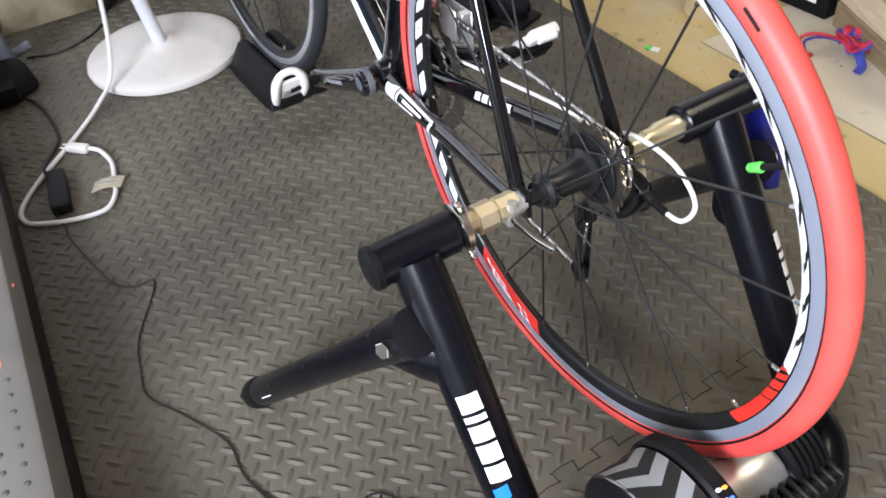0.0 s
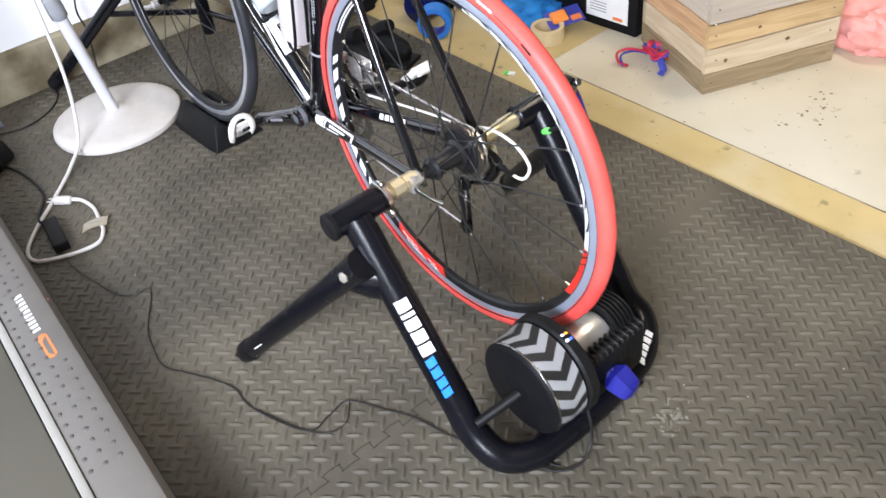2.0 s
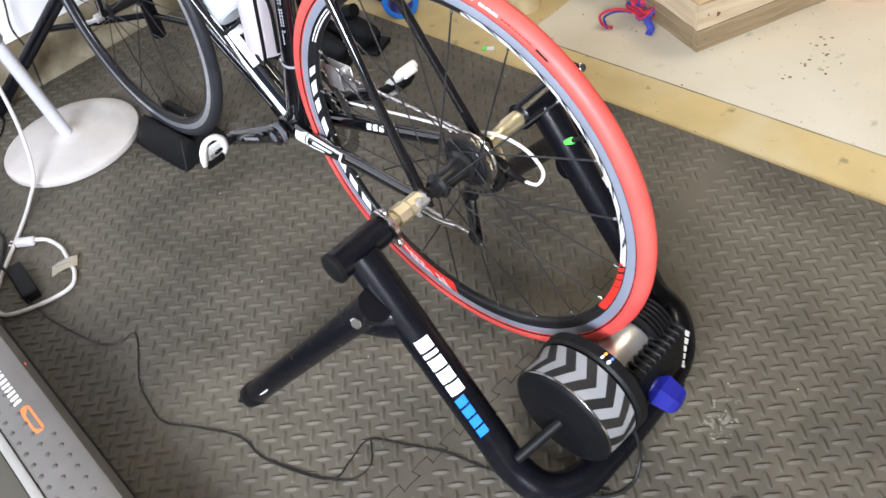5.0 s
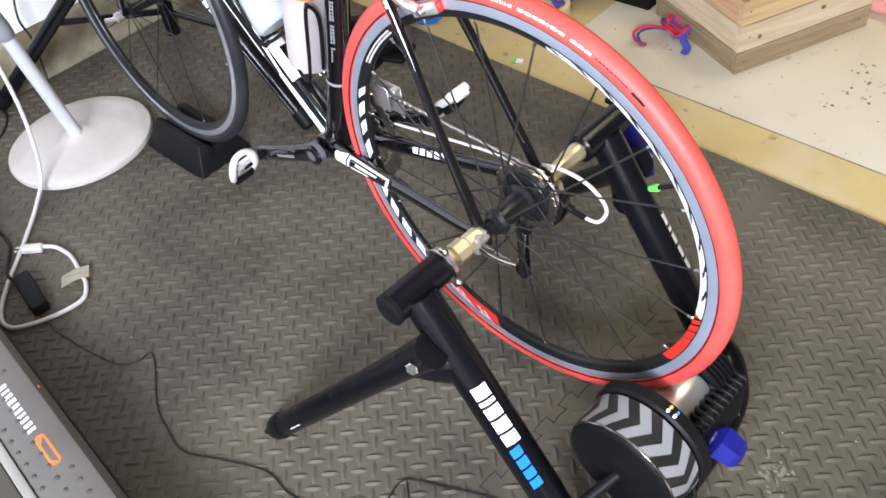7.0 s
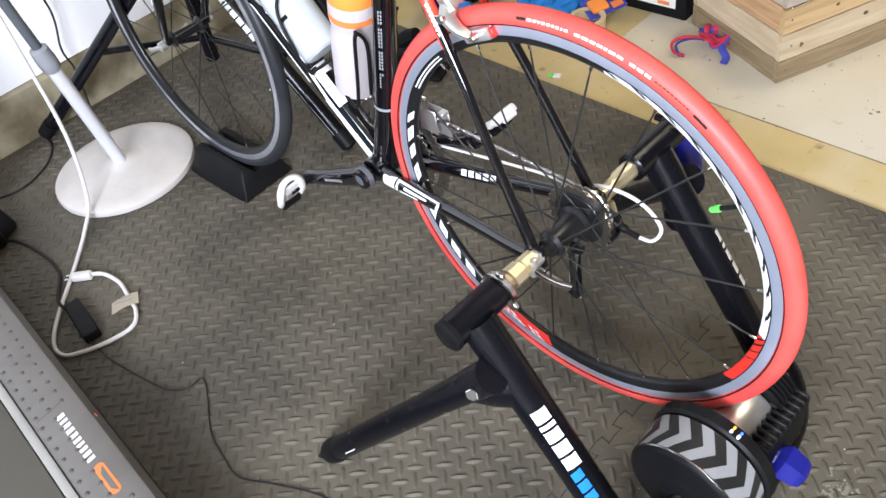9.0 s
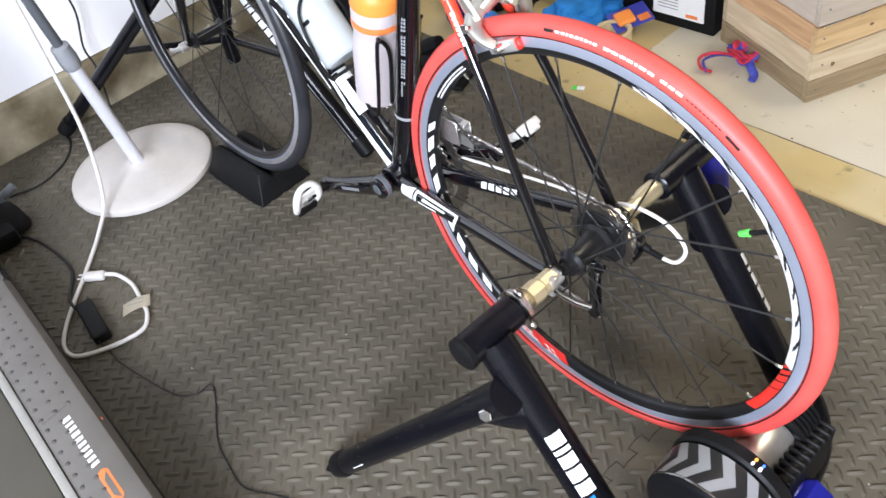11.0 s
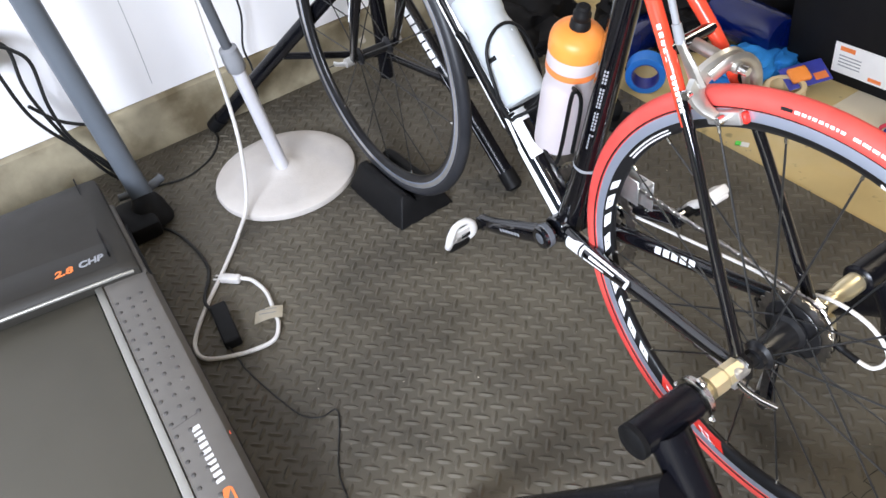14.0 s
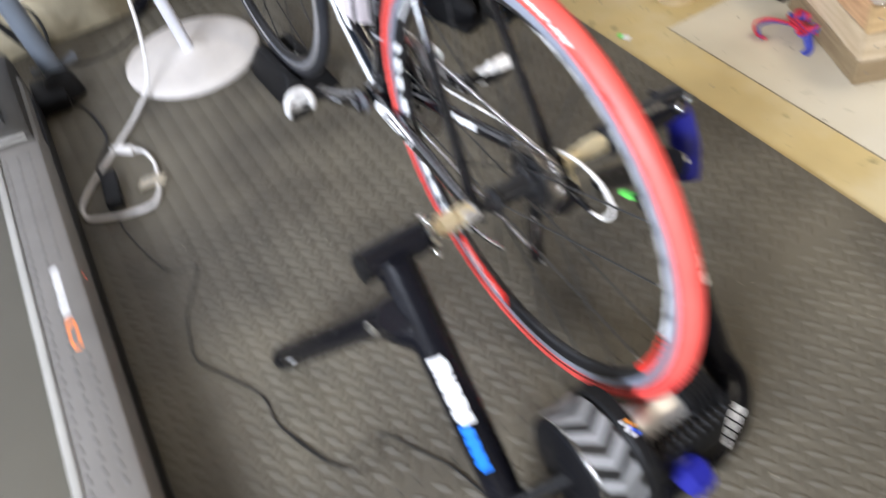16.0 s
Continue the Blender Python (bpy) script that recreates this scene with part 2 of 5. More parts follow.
def tube(pts, r, seg=12, caps=True, flat=1.0, side=(1, 0, 0)):
    """A tube along points; r is one radius or one for each point; flat squeezes it across the direction of side."""
    p = [Vector(q) for q in pts]
    rs = r if isinstance(r, (list, tuple)) else [r] * len(p)
    if len(rs) != len(p):
        rs = [float(v) for v in np.interp(np.linspace(0, 1, len(p)), np.linspace(0, 1, len(rs)), rs)]
    bm = bmesh.new()
    rings = []
    ref = Vector(side)
    for i, q in enumerate(p):
        d = (p[min(i + 1, len(p) - 1)] - p[max(i - 1, 0)]).normalized()
        u = ref - d * ref.dot(d)
        if u.length < 0.05:
            u = Vector((0.3, 1, 0.2)) - d * d.dot(Vector((0.3, 1, 0.2)))
        u.normalize()
        w = d.cross(u)
        ref = u
        rings.append([bm.verts.new(q + rs[i] * (math.cos(a) * u * flat + math.sin(a) * w)) for a in (2 * math.pi * k / seg for k in range(seg))])
    for a, b in zip(rings, rings[1:]):
        for k in range(seg):
            bm.faces.new((a[k], a[(k + 1) % seg], b[(k + 1) % seg], b[k]))
    if caps:
        bm.faces.new(rings[0][::-1])
        bm.faces.new(rings[-1])
    return bm


def lathe(profile, seg=48, axis="X", closed=False, a0=0.0, a1=360.0, m=None):
    """Turns (along, radius) points round an axis through the origin. Angle 0 of axis X is +y, going to +z."""
    bm = bmesh.new()
    full = abs(a1 - a0 - 360) < 1e-6
    n = seg if full else seg + 1
    rings = []
    for k in range(n):
        a = radians(a0 + (a1 - a0) * k / seg)
        c, s = math.cos(a), math.sin(a)
        rings.append([bm.verts.new({"X": (h, r * c, r * s), "Z": (r * c, r * s, h), "Y": (r * c, h, r * s)}[axis]) for h, r in profile])
    m_ = len(profile)
    for k in range(seg):
        a, b = rings[k], rings[(k + 1) % n]
        for i in range(m_ if closed else m_ - 1):
            j = (i + 1) % m_
            bm.faces.new((a[i], a[j], b[j], b[i]))
    bmesh.ops.remove_doubles(bm, verts=bm.verts, dist=1e-6)
    if m:
        bm.transform(m)
    return bm


def cyl(p0, p1, r, seg=20, bevel=0.0):
    """A closed cylinder with softly bevelled ends."""
    a, b = Vector(p0), Vector(p1)
    d = (b - a).normalized()
    e = bevel or r * 0.12
    return tube([a, a + d * 1e-4, a + d * e, b - d * e, b - d * 1e-4, b], [r - e, r - e * 0.9, r, r, r - e * 0.9, r - e], seg)


def ball(c, r, sx=1, sy=1, sz=1, seg=16):
    bm = bmesh.new()
    bmesh.ops.create_uvsphere(bm, u_segments=seg, v_segments=seg // 2 + 2, radius=r)
    bm.transform(Matrix.Translation(c) @ Matrix.Diagonal((sx, sy, sz, 1)))
    return bm


def prism(poly, depth, m):
    """A flat outline of (x, y) points, thickened along its normal by depth, at the pose m."""
    bm = bmesh.new()
    lo = [bm.verts.new((x, y, 0)) for x, y in poly]
    hi = [bm.verts.new((x, y, depth)) for x, y in poly]
    bm.faces.new(lo[::-1])
    bm.faces.new(hi)
    for i in range(len(poly)):
        j = (i + 1) % len(poly)
        bm.faces.new((lo[i], lo[j], hi[j], hi[i]))
    bm.transform(m)
    return bm


def wrap(p0, p1, r, out, quads, lift=0.0006):
    """Thin curved patches on a tube from p0 to p1: quads of four (along, around) metres, around counted from the direction out."""
    a, b = Vector(p0), Vector(p1)
    d = (b - a).normalized()
    u = Vector(out)
    u = (u - d * u.dot(d)).normalized()
    w = d.cross(u)
    bm = bmesh.new()
    for q in quads:
        n = 6
        rows = []
        for i in range(n + 1):
            f = i / n
            row = []
            for (s0, c0), (s1, c1) in ((q[0], q[3]), (q[1], q[2])):
                s, c = s0 + (s1 - s0) * f, c0 + (c1 - c0) * f
                g = c / r
                row.append(bm.verts.new(a + d * s + (r + lift) * (u * math.cos(g) + w * math.sin(g))))
            rows.append(row)
        for x, y in zip(rows, rows[1:]):
            bm.faces.new((x[0], x[1], y[1], y[0]))
    return bm


def glyphs(start, widths, height, gap, slant=0.25, mid=0.0):
    """Plain slanted blocks in a row, standing in for lettering."""
    out, x = [], start
    for w in widths:
        h, k = height / 2, slant * height / 2
        out.append(((x - k, mid - h), (x + w - k, mid - h), (x + w + k, mid + h), (x + k, mid + h)))
        x += w + gap
    return out


def flat_quads(quads, m, lift=0.0006):
    bm = bmesh.new()
    for q in quads:
        bm.faces.new([bm.verts.new((x, y, lift)) for x, y in q])
    bm.transform(m)
    return bm


def lettering(text, size, m):
    c = bpy.data.curves.new("lettering", "FONT")
    c.body, c.size, c.extrude = text, size, 0.0004
    c.shear, c.offset = 0.15, 0.0007
    ob = bpy.data.objects.new("lettering", c)
    me = bpy.data.meshes.new_from_object(ob)
    bm = bmesh.new()
    bm.from_mesh(me)
    bpy.data.objects.remove(ob)
    bm.transform(m)
    return bm


# ---- room ----
FLOOR = -0.012
NORTH = 1.695


def structure(name, bm, material, label, category, smooth=False):
    return tagged(part(name, bm, material, smooth=smooth), label, category, kind="structure")


structure("floor", box(-2.6, 3.4, -3.6, NORTH + 0.2, FLOOR - 0.15, FLOOR), "concrete", "pale beige worn concrete garage floor", "floor")
structure("old_paint_strip", box(0.60, 0.835, -3.0, NORTH - 0.002, FLOOR - 0.002, FLOOR + 0.0008), "strip", "yellowed strip of old floor paint beside the mat", "floor")
structure("old_paint_field", box(0.8352, 2.6, 0.602, NORTH - 0.002, FLOOR - 0.002, FLOOR + 0.0008), "strip", "yellowed old floor paint beyond the pale slab", "floor")
structure("floor_joint", box(0.835, 0.839, -3.0, 0.602, FLOOR - 0.002, FLOOR + 0.0012), "stem", "thin dirty joint line in the concrete floor", "floor")


def stem_wall():
    bm = bmesh.new()
    n, rows = 90, 7
    prof = [(0.0, FLOOR - 0.01), (0.0, 0.03), (-0.001, 0.07), (0.0, 0.11), (0.0, 0.134), (0.006, 0.141), (0.016, 0.144)]
    vs = []
    for i in range(n + 1):
        x = -2.6 + 6.0 * i / n
        vs.append([bm.verts.new((x, NORTH + dy + 0.004 * noise.noise((x * 7, z * 20, 0)), z + (0.004 * noise.noise((x * 5, 3, 1)) if k > 2 else 0))) for k, (dy, z) in enumerate(prof)])
        vs[-1].append(bm.verts.new((x, NORTH + 0.2, 0.144)))
    for a, b in zip(vs, vs[1:]):
        for k in range(rows):
            bm.faces.new((a[k], b[k], b[k + 1], a[k + 1]))
    return bm


structure("stem_wall", stem_wall(), "stem", "stained concrete stem wall along the floor", "wall", True)
structure("wall_north", box(-2.6, 3.4, NORTH + 0.012, NORTH + 0.2, 0.146, 2.6), "plaster", "white painted garage wall above a concrete footing", "wall")
structure("wall_crack", tube(smooth_path([(-0.333, NORTH + 0.011, 1.2), (-0.336, NORTH + 0.011, 0.60), (-0.338, NORTH + 0.011, 0.426), (-0.337, NORTH + 0.011, 0.30), (-0.339, NORTH + 0.011, 0.18)]), 0.0007, 5), "decalgrey", "thin vertical crack in the white wall", "wall")
# unseen sides of the room, dark so that little light bounces back
structure("wall_east", box(3.4, 3.55, -3.6, NORTH + 0.2, FLOOR, 2.6), "sidewall", "plain unseen garage side wall, kept dark to cut bounced light", "wall")
structure("wall_south", box(-2.6, 3.4, -3.75, -3.6, FLOOR, 2.6), "sidewall", "plain unseen garage back wall, kept dark to cut bounced light", "wall")
structure("wall_west", join(box(-2.75, -2.6, -3.6, -2.3, FLOOR, 2.6), box(-2.75, -2.6, 1.3, NORTH + 0.2, FLOOR, 2.6), box(-2.75, -2.6, -2.3, 1.3, 2.3, 2.6)), "plaster", "white wall with the open garage door", "wall")
structure("ceiling", box(-2.75, 3.55, -3.75, NORTH + 0.2, 2.6, 2.7), "ceiling", "plain unseen garage ceiling, kept dark to cut bounced light", "ceiling")
structure("driveway", box(-12, -2.6, -12, 12, FLOOR - 0.15, FLOOR - 0.01), "concrete", "pale concrete driveway outside", "ground")

# ---- rubber mat with raised treads ----
MX0, MX1, MY0, MY1 = -1.75, 0.692, -0.77, 1.688
SEAM = -0.104
rubber_mat = tagged(part("rubber_mat", box(MX0, MX1, MY0, MY1, FLOOR, 0.0, 0.002, 1), "rubber", smooth=False), "dark grey interlocking rubber mat with treadplate pattern", "mat")


def treads():
    """Lens-shaped raised bars, crosswise by turns: one kind on a square grid, the other in its cell centres."""
    PX, PY, X0, Y0_ = 0.0355, 0.0350, -0.209, 0.374
    k = np.array([-1.0, -0.8, -0.45, 0.0, 0.45, 0.8, 1.0])
    wide = np.array([0.0, 0.62, 0.92, 1.0, 0.92, 0.62, 0.0])
    L, W, H = 0.0172, 0.0056, 0.0034
    base = np.array([(x * L, w * W, 0.0) for x, w in zip(k, wide)] + [(x * L, -w * W, 0.0) for x, w in zip(k[1:6], wide[1:6])] + [(x * L * 0.93, 0, H * h) for x, h in zip(k[1:6], (0.72, 0.95, 1.0, 0.95, 0.72))])
    up, dn, mid = list(range(7)), [0, 7, 8, 9, 10, 11, 6], [0, 12, 13, 14, 15, 16, 6]
    faces = []
    for e, flip in ((up, False), (dn, True)):
        for i in range(6):
            f = [v for n, v in enumerate((e[i], e[i + 1], mid[i + 1], mid[i])) if v not in (e[i], e[i + 1], mid[i + 1], mid[i])[:n]]
            faces.append(tuple(f[::-1] if not flip else f))
    vs, fs, n = [], [], 0
    for i in range(-30, 60):
        for j in range(-80, 90):
            for odd in (0, 1):
                x, y = X0 + (i + odd / 2) * PX, Y0_ + (j + odd / 2) * PY
                if not (-0.62 < x < MX1 - 0.012 and MY0 + 0.012 < y < MY1 - 0.012) or abs(abs(y - SEAM) - 0.010) < 0.006:
                    continue
                a = radians(-45 if odd else 46)
                c, s = math.cos(a), math.sin(a)
                vs.append(np.stack([x + base[:, 0] * c - base[:, 1] * s, y + base[:, 0] * s + base[:, 1] * c, base[:, 2] - 0.0003], 1))
                fs += [tuple(v + n for v in f) for f in faces]
                n += len(base)
    me = bpy.data.meshes.new("raised_treads")
    me.from_pydata(np.concatenate(vs).tolist(), [], fs)
    me.update()
    me.materials.append(M["rubber"])
    ob = new("raised_treads", me)
    ob.parent = rubber_mat
    return finish(tagged(ob, kind="stuff"), True, 60)


treads()


def jigsaw_seam():
    """A line of trapezoid teeth between two mat tiles."""
    pts, x, up_ = [], -0.62, 1
    while x < 0.30:
        y = SEAM + 0.008 * up_
        pts += [(x, y - 0.003 * up_, 0.0004), (x - 0.003, y, 0.0004), (x + 0.016, y + 0.002, 0.0004), (x + 0.036, y, 0.0004), (x + 0.033, y - 0.003 * up_, 0.0004)]
        x += 0.033
        up_ = -up_
    return tube(pts, 0.0006, 5)


part("mat_seam", jigsaw_seam(), "seam", rubber_mat, "thin jigsaw joint between mat tiles")

# ---- things: helpers ----


def wpart(name, bm, material, parent, label="", smooth=True):
    """A part given in the room's coordinates."""
    root = parent
    while root.parent:
        root = root.parent
    bm.transform(root.matrix_basis.inverted())
    return part(name, bm, material, parent, label, smooth)


# ---- bicycle ----
AX, AY, AZ = -0.007, -0.014, 0.404          # middle of the rear axle
bike = empty("road_bicycle", pose(AX, AY, 0, 0, 0, 0.3), "black, white and orange-red road bicycle clamped in a turbo trainer", "bicycle")
BB = Vector((0.0, 0.400, 0.345))
FW = Vector((0.030, 1.072, 0.380))


def wheel(name, at, turn, tyre_material, rear):
    """A spoked road wheel: the rim is the part, with tyre, hub, spokes and decals under it."""
    m = Matrix.Translation(at) @ turn
    rim_profile = [(-0.0095, 0.3165), (-0.0102, 0.316), (-0.0102, 0.3025), (-0.0098, 0.3015), (-0.0085, 0.297), (-0.0055, 0.2905), (-0.002, 0.2885), (0.002, 0.2885), (0.0055, 0.2905), (0.0085, 0.297), (0.0098, 0.3015), (0.0102, 0.3025), (0.0102, 0.316), (0.0095, 0.3165), (0, 0.312)]
    rim = part(name, lathe(rim_profile, 120, closed=True, m=m), "rimblack", bike, "black alloy rim with grey brake tracks")
    track = [(0.0104, 0.3155), (0.01055, 0.3145), (0.01055, 0.3035), (0.0104, 0.3025)]
    for s in (-1, 1):
        part("brake_track", lathe([(s * x, r) for x, r in track], 120, m=m), "alloy", rim, "grey machined brake track")
    c, q = (0.3250, 0.0140) if rear else (0.3245, 0.0126)
    arc = [(q * math.sin(a), c + q * math.cos(a)) for a in (radians(d) for d in range(-138, 139, 12))]
    part("tyre", lathe(arc, 140, m=m), tyre_material, rim, "slick red trainer tyre" if rear else "slick black road tyre")
    if rear:
        for s in (-1, 1):
            edge = [(s * (q + 0.0002) * math.sin(radians(d)), c + (q + 0.0002) * math.cos(radians(d))) for d in (116, 119, 122, 126)]
            part("sidewall_line", lathe(edge, 120, m=m), "blackplastic", rim, "thin black line along the bead")
    # hub
    if rear:
        hub = [(-0.066, 0.0), (-0.066, 0.008), (-0.052, 0.009), (-0.052, 0.0145), (-0.046, 0.0155), (-0.042, 0.021), (-0.038, 0.021), (-0.035, 0.0170), (-0.018, 0.0165), (0.002, 0.0182), (0.009, 0.0195), (0.0125, 0.0260), (0.0160, 0.0265), (0.019, 0.020), (0.06, 0.016), (0.066, 0.008), (0.066, 0.0)]
    else:
        hub = [(-0.052, 0.0), (-0.052, 0.008), (-0.042, 0.009), (-0.038, 0.019), (-0.034, 0.019), (-0.028, 0.011), (0.028, 0.011), (0.034, 0.019), (0.038, 0.019), (0.042, 0.009), (0.052, 0.008), (0.052, 0.0)]
    part("hub", lathe(hub, 28, m=m), "rimblack", rim, "black alloy hub")
    # spokes: rear 20 in pairs, front 18 radial
    n = 20 if rear else 18
    for i in range(n):
        side = -1 if i % 2 else 1
        a = 2 * math.pi * (i + 0.55) / n
        if rear:
            twist = radians(62 if (i // 2) % 2 else -62) if side > 0 else radians(8 if (i // 2) % 2 else -8)
            hr, hx = (0.0265, 0.014) if side > 0 else (0.0185, -0.040)
        else:
            twist, hr, hx = 0.0, 0.0175, side * 0.036
        p0 = Vector((hx, hr * math.cos(a + twist), hr * math.sin(a + twist)))
        p1 = Vector((0, 0.2895 * math.cos(a), 0.2895 * math.sin(a)))
        sp = part("spoke", tube([p0, p0.lerp(p1, 0.1), p0.lerp(p1, 0.9), p1], [0.0010, 0.0014, 0.0014, 0.0010], 6), "spokemat", rim)
        sp.matrix_basis = m
        if rear or i % 3 == 0:
            nip = part("nipple", tube([p1.lerp(p0, 0.035), p1.lerp(p0, 0.03), p1], [0.0016, 0.0022, 0.0022], 6), "steel", rim, "silver spoke nipple")
            nip.matrix_basis = m
    return rim, m


def rim_quads(m, items, s=-1):
    """Decals on the slanting side of the rim: (angle0, angle1, depth0, depth1, slant) with depth 0 at the brake track and 1 at the inner edge."""
    bm = bmesh.new()

    def at(a, f):
        x, r = np.interp(f, [0, 0.35, 0.8, 1], [0.0101, 0.0088, 0.0060, 0.0035]), np.interp(f, [0, 0.35, 0.8, 1], [0.3015, 0.297, 0.2908, 0.2890])
        return Vector((s * (x + 0.0005), (r - 0.0002) * math.cos(radians(a)), (r - 0.0002) * math.sin(radians(a))))

    for a0, a1, f0, f1, k in items:
        n = max(1, int(abs(a1 - a0) / 2.5))
        steps = [f0 + (f1 - f0) * i / 3 for i in range(4)]
        rows = [[bm.verts.new(at(a0 + (a1 - a0) * i / n + k * (f - 0.5), f)) for f in steps] for i in range(n + 1)]
        for a, b in zip(rows, rows[1:]):
            for i in range(3):
                bm.faces.new((a[i], b[i], b[i + 1], a[i + 1]))
    bm.transform(m)
    return bm


rear, RM = wheel("rear_wheel", Vector((0, 0, AZ)), pose(0, 0, 0, 0, 0, 2.3), "tyrered", True)


def decals(items, material, label):
    for it in items:
        part("rim_decal", rim_quads(RM, [it]), material, rear, label)


# white band at the back of the wheel with black slashes, red fade below, letter blocks at the front
decals([(104, 186, 0.05, 0.98, 0)], "decal", "white rim decal band")
decals([(a, a + 2.6, -0.08, 0.55, 7) for a in range(106, 184, 8)], "rimblack", "black slash on the rim decal")
decals([(185.6, 186.6, 0.05, 0.98, 3), (187.6, 189.2, 0.05, 0.98, 3), (190, 192.4, 0.05, 0.98, 3), (193, 196, 0.05, 0.98, 3), (196.4, 209, 0.05, 0.98, 3)], "decalred", "red stripe fading into the white rim decal")
decals([(a, a + w, 0.15, 0.8, 4) for a, w in ((17, 3.4), (9, 5.2), (2, 4.6), (-7, 5.6), (-14, 4.4), (-22, 5.4), (-30, 5.2), (-38, 5.4), (-46, 5.0))], "decal", "white block on the rim")
decals([(a + 1.2, a + 3.4, 0.36, 0.58, 3) for a in (10, 3, -6, -21, -29, -37, -45)], "rimblack", "gap in a rim block")
decals([(32, 50, 0.25, 0.38, 0), (32, 50, 0.55, 0.68, 0)], "decal", "thin white rim line")
decals([(-80, -54, 0.05, 0.98, 3)], "decalred", "red rim decal patch")
decals([(-66, -56, -0.04, 0.6, 9), (-75, -70, -0.04, 0.6, 6)], "decal", "white slash on the red rim decal")


def tyre_marks(m, items, f0, f1):
    bm = bmesh.new()
    for a0, a1, g0, g1 in items:
        n = max(1, int((a1 - a0) / 1.2))
        d0, d1 = radians(f0 + (f1 - f0) * g0), radians(f0 + (f1 - f0) * g1)
        rows = []
        for i in range(n + 1):
            a = radians(a0 + (a1 - a0) * i / n)
            rows.append([bm.verts.new((-0.0143 * math.sin(d), (0.3250 + 0.0143 * math.cos(d)) * math.cos(a), (0.3250 + 0.0143 * math.cos(d)) * math.sin(a))) for d in (d0, (d0 + d1) / 2, d1)])
        for p, q in zip(rows, rows[1:]):
            for i in range(2):
                bm.faces.new((p[i], q[i], q[i + 1], p[i + 1]))
    bm.transform(m)
    return bm


marks, a = [], 85.0
for w in (1.1, 0.9, 0.5, 0.9, 0.9, 0.6, 0.8, 0.5, 0.9, 0, 1.4, 1.5, 1.3, 1.3, 0.7, 1.5, 1.4, 0, 1.4, 1.4, 1.4):
    if w:
        marks.append((a, a + w, 0.15, 0.8))
    a += (w or 0.8) + 0.35
for it in marks:
    part("tyre_marking", tyre_marks(RM, [it], 62, 82), "decal", rear, "white block on the tyre")
part("tyre_marking", tyre_marks(RM, [(a + 0.6 + i * 0.95, a + 1.2 + i * 0.95, 0.3, 0.6) for i in range(9)], 62, 82), "rimblack", rear, "small dark lettering on the tyre")
for it in ((82.2, 84.6, 0.1, 0.85), (a + 10, a + 13.5, 0.2, 0.8)):
    part("tyre_marking", tyre_marks(RM, [it], 62, 82), "rimblack", rear, "dark badge on the tyre")
# valve with green cap
va = 146.8
vd = Vector((0, math.cos(radians(va)), math.sin(radians(va))))
valve = part("valve", tube([vd * 0.289, vd * 0.262], 0.0030, 8), "blackplastic", rear, "black valve stem")
valve.matrix_basis = RM
cap = part("valve_cap", tube([vd * 0.263, vd * 0.262, vd * 0.250, vd * 0.248], [0.003, 0.0048, 0.004, 0.0025], 10), "green", rear, "bright green valve cap")
cap.matrix_basis = RM

# cassette: toothed sprockets on the drive side
for i, r in enumerate((0.054, 0.049, 0.045, 0.041, 0.037, 0.034, 0.031, 0.028, 0.026)):
    teeth = int(r * 2 * math.pi / 0.0127)
    poly = []
    for k in range(teeth * 4):
        g = 2 * math.pi * k / (teeth * 4)
        rr = r + (0.0022 if k % 4 in (1, 2) else -0.0015)
        poly.append((rr * math.cos(g), rr * math.sin(g)))
    part("sprocket", prism(poly, 0.0017, Matrix.Translation((0.022 + i * 0.0042, 0, AZ)) @ pose(0, 0, 0, 90, 0, 90)), "cog", rear, "dark steel toothed sprocket")
part("lockring", lathe([(0.0185, 0.022), (0.0195, 0.041), (0.0205, 0.042), (0.0215, 0.040), (0.0215, 0.022)], 32, m=Matrix.Translation((0, 0, AZ))), "rimblack", rear, "black sprocket carrier")

front, FM = wheel("front_wheel", FW, pose(0, 0, 0, 0, 3.0, 1.6), "tyreblack", False)
part("front_brake_stripe", lathe([(-0.0107, 0.3145), (-0.0107, 0.3060)], 100, m=FM), "silver", front, "worn silver brake stripe")

# frame
frame_ = part("frame", join(
    tube(smooth_path([BB, (0, 0.366, 0.46), (0, 0.327, 0.60), (0, 0.270, 0.81), (0, 0.246, 0.90)]), [0.026, 0.0195, 0.0175, 0.0175, 0.0175], 20),
    tube(smooth_path([(0, 0.405, 0.35), (0, 0.52, 0.465), (0, 0.70, 0.655), (0, 0.862, 0.815)]), [0.024, 0.023, 0.0225, 0.022], 20, flat=0.95),
    tube([(0, 0.256, 0.865), (0, 0.55, 0.885), (0, 0.832, 0.90)], 0.0165, 16),
    tube([(0.004, 0.865, 0.79), (0, 0.832, 0.925)], 0.0215, 18),
    cyl((-0.036, 0.40, 0.345), (0.036, 0.40, 0.345), 0.0235, 24)), "blackgloss", bike, "gloss black carbon main frame")
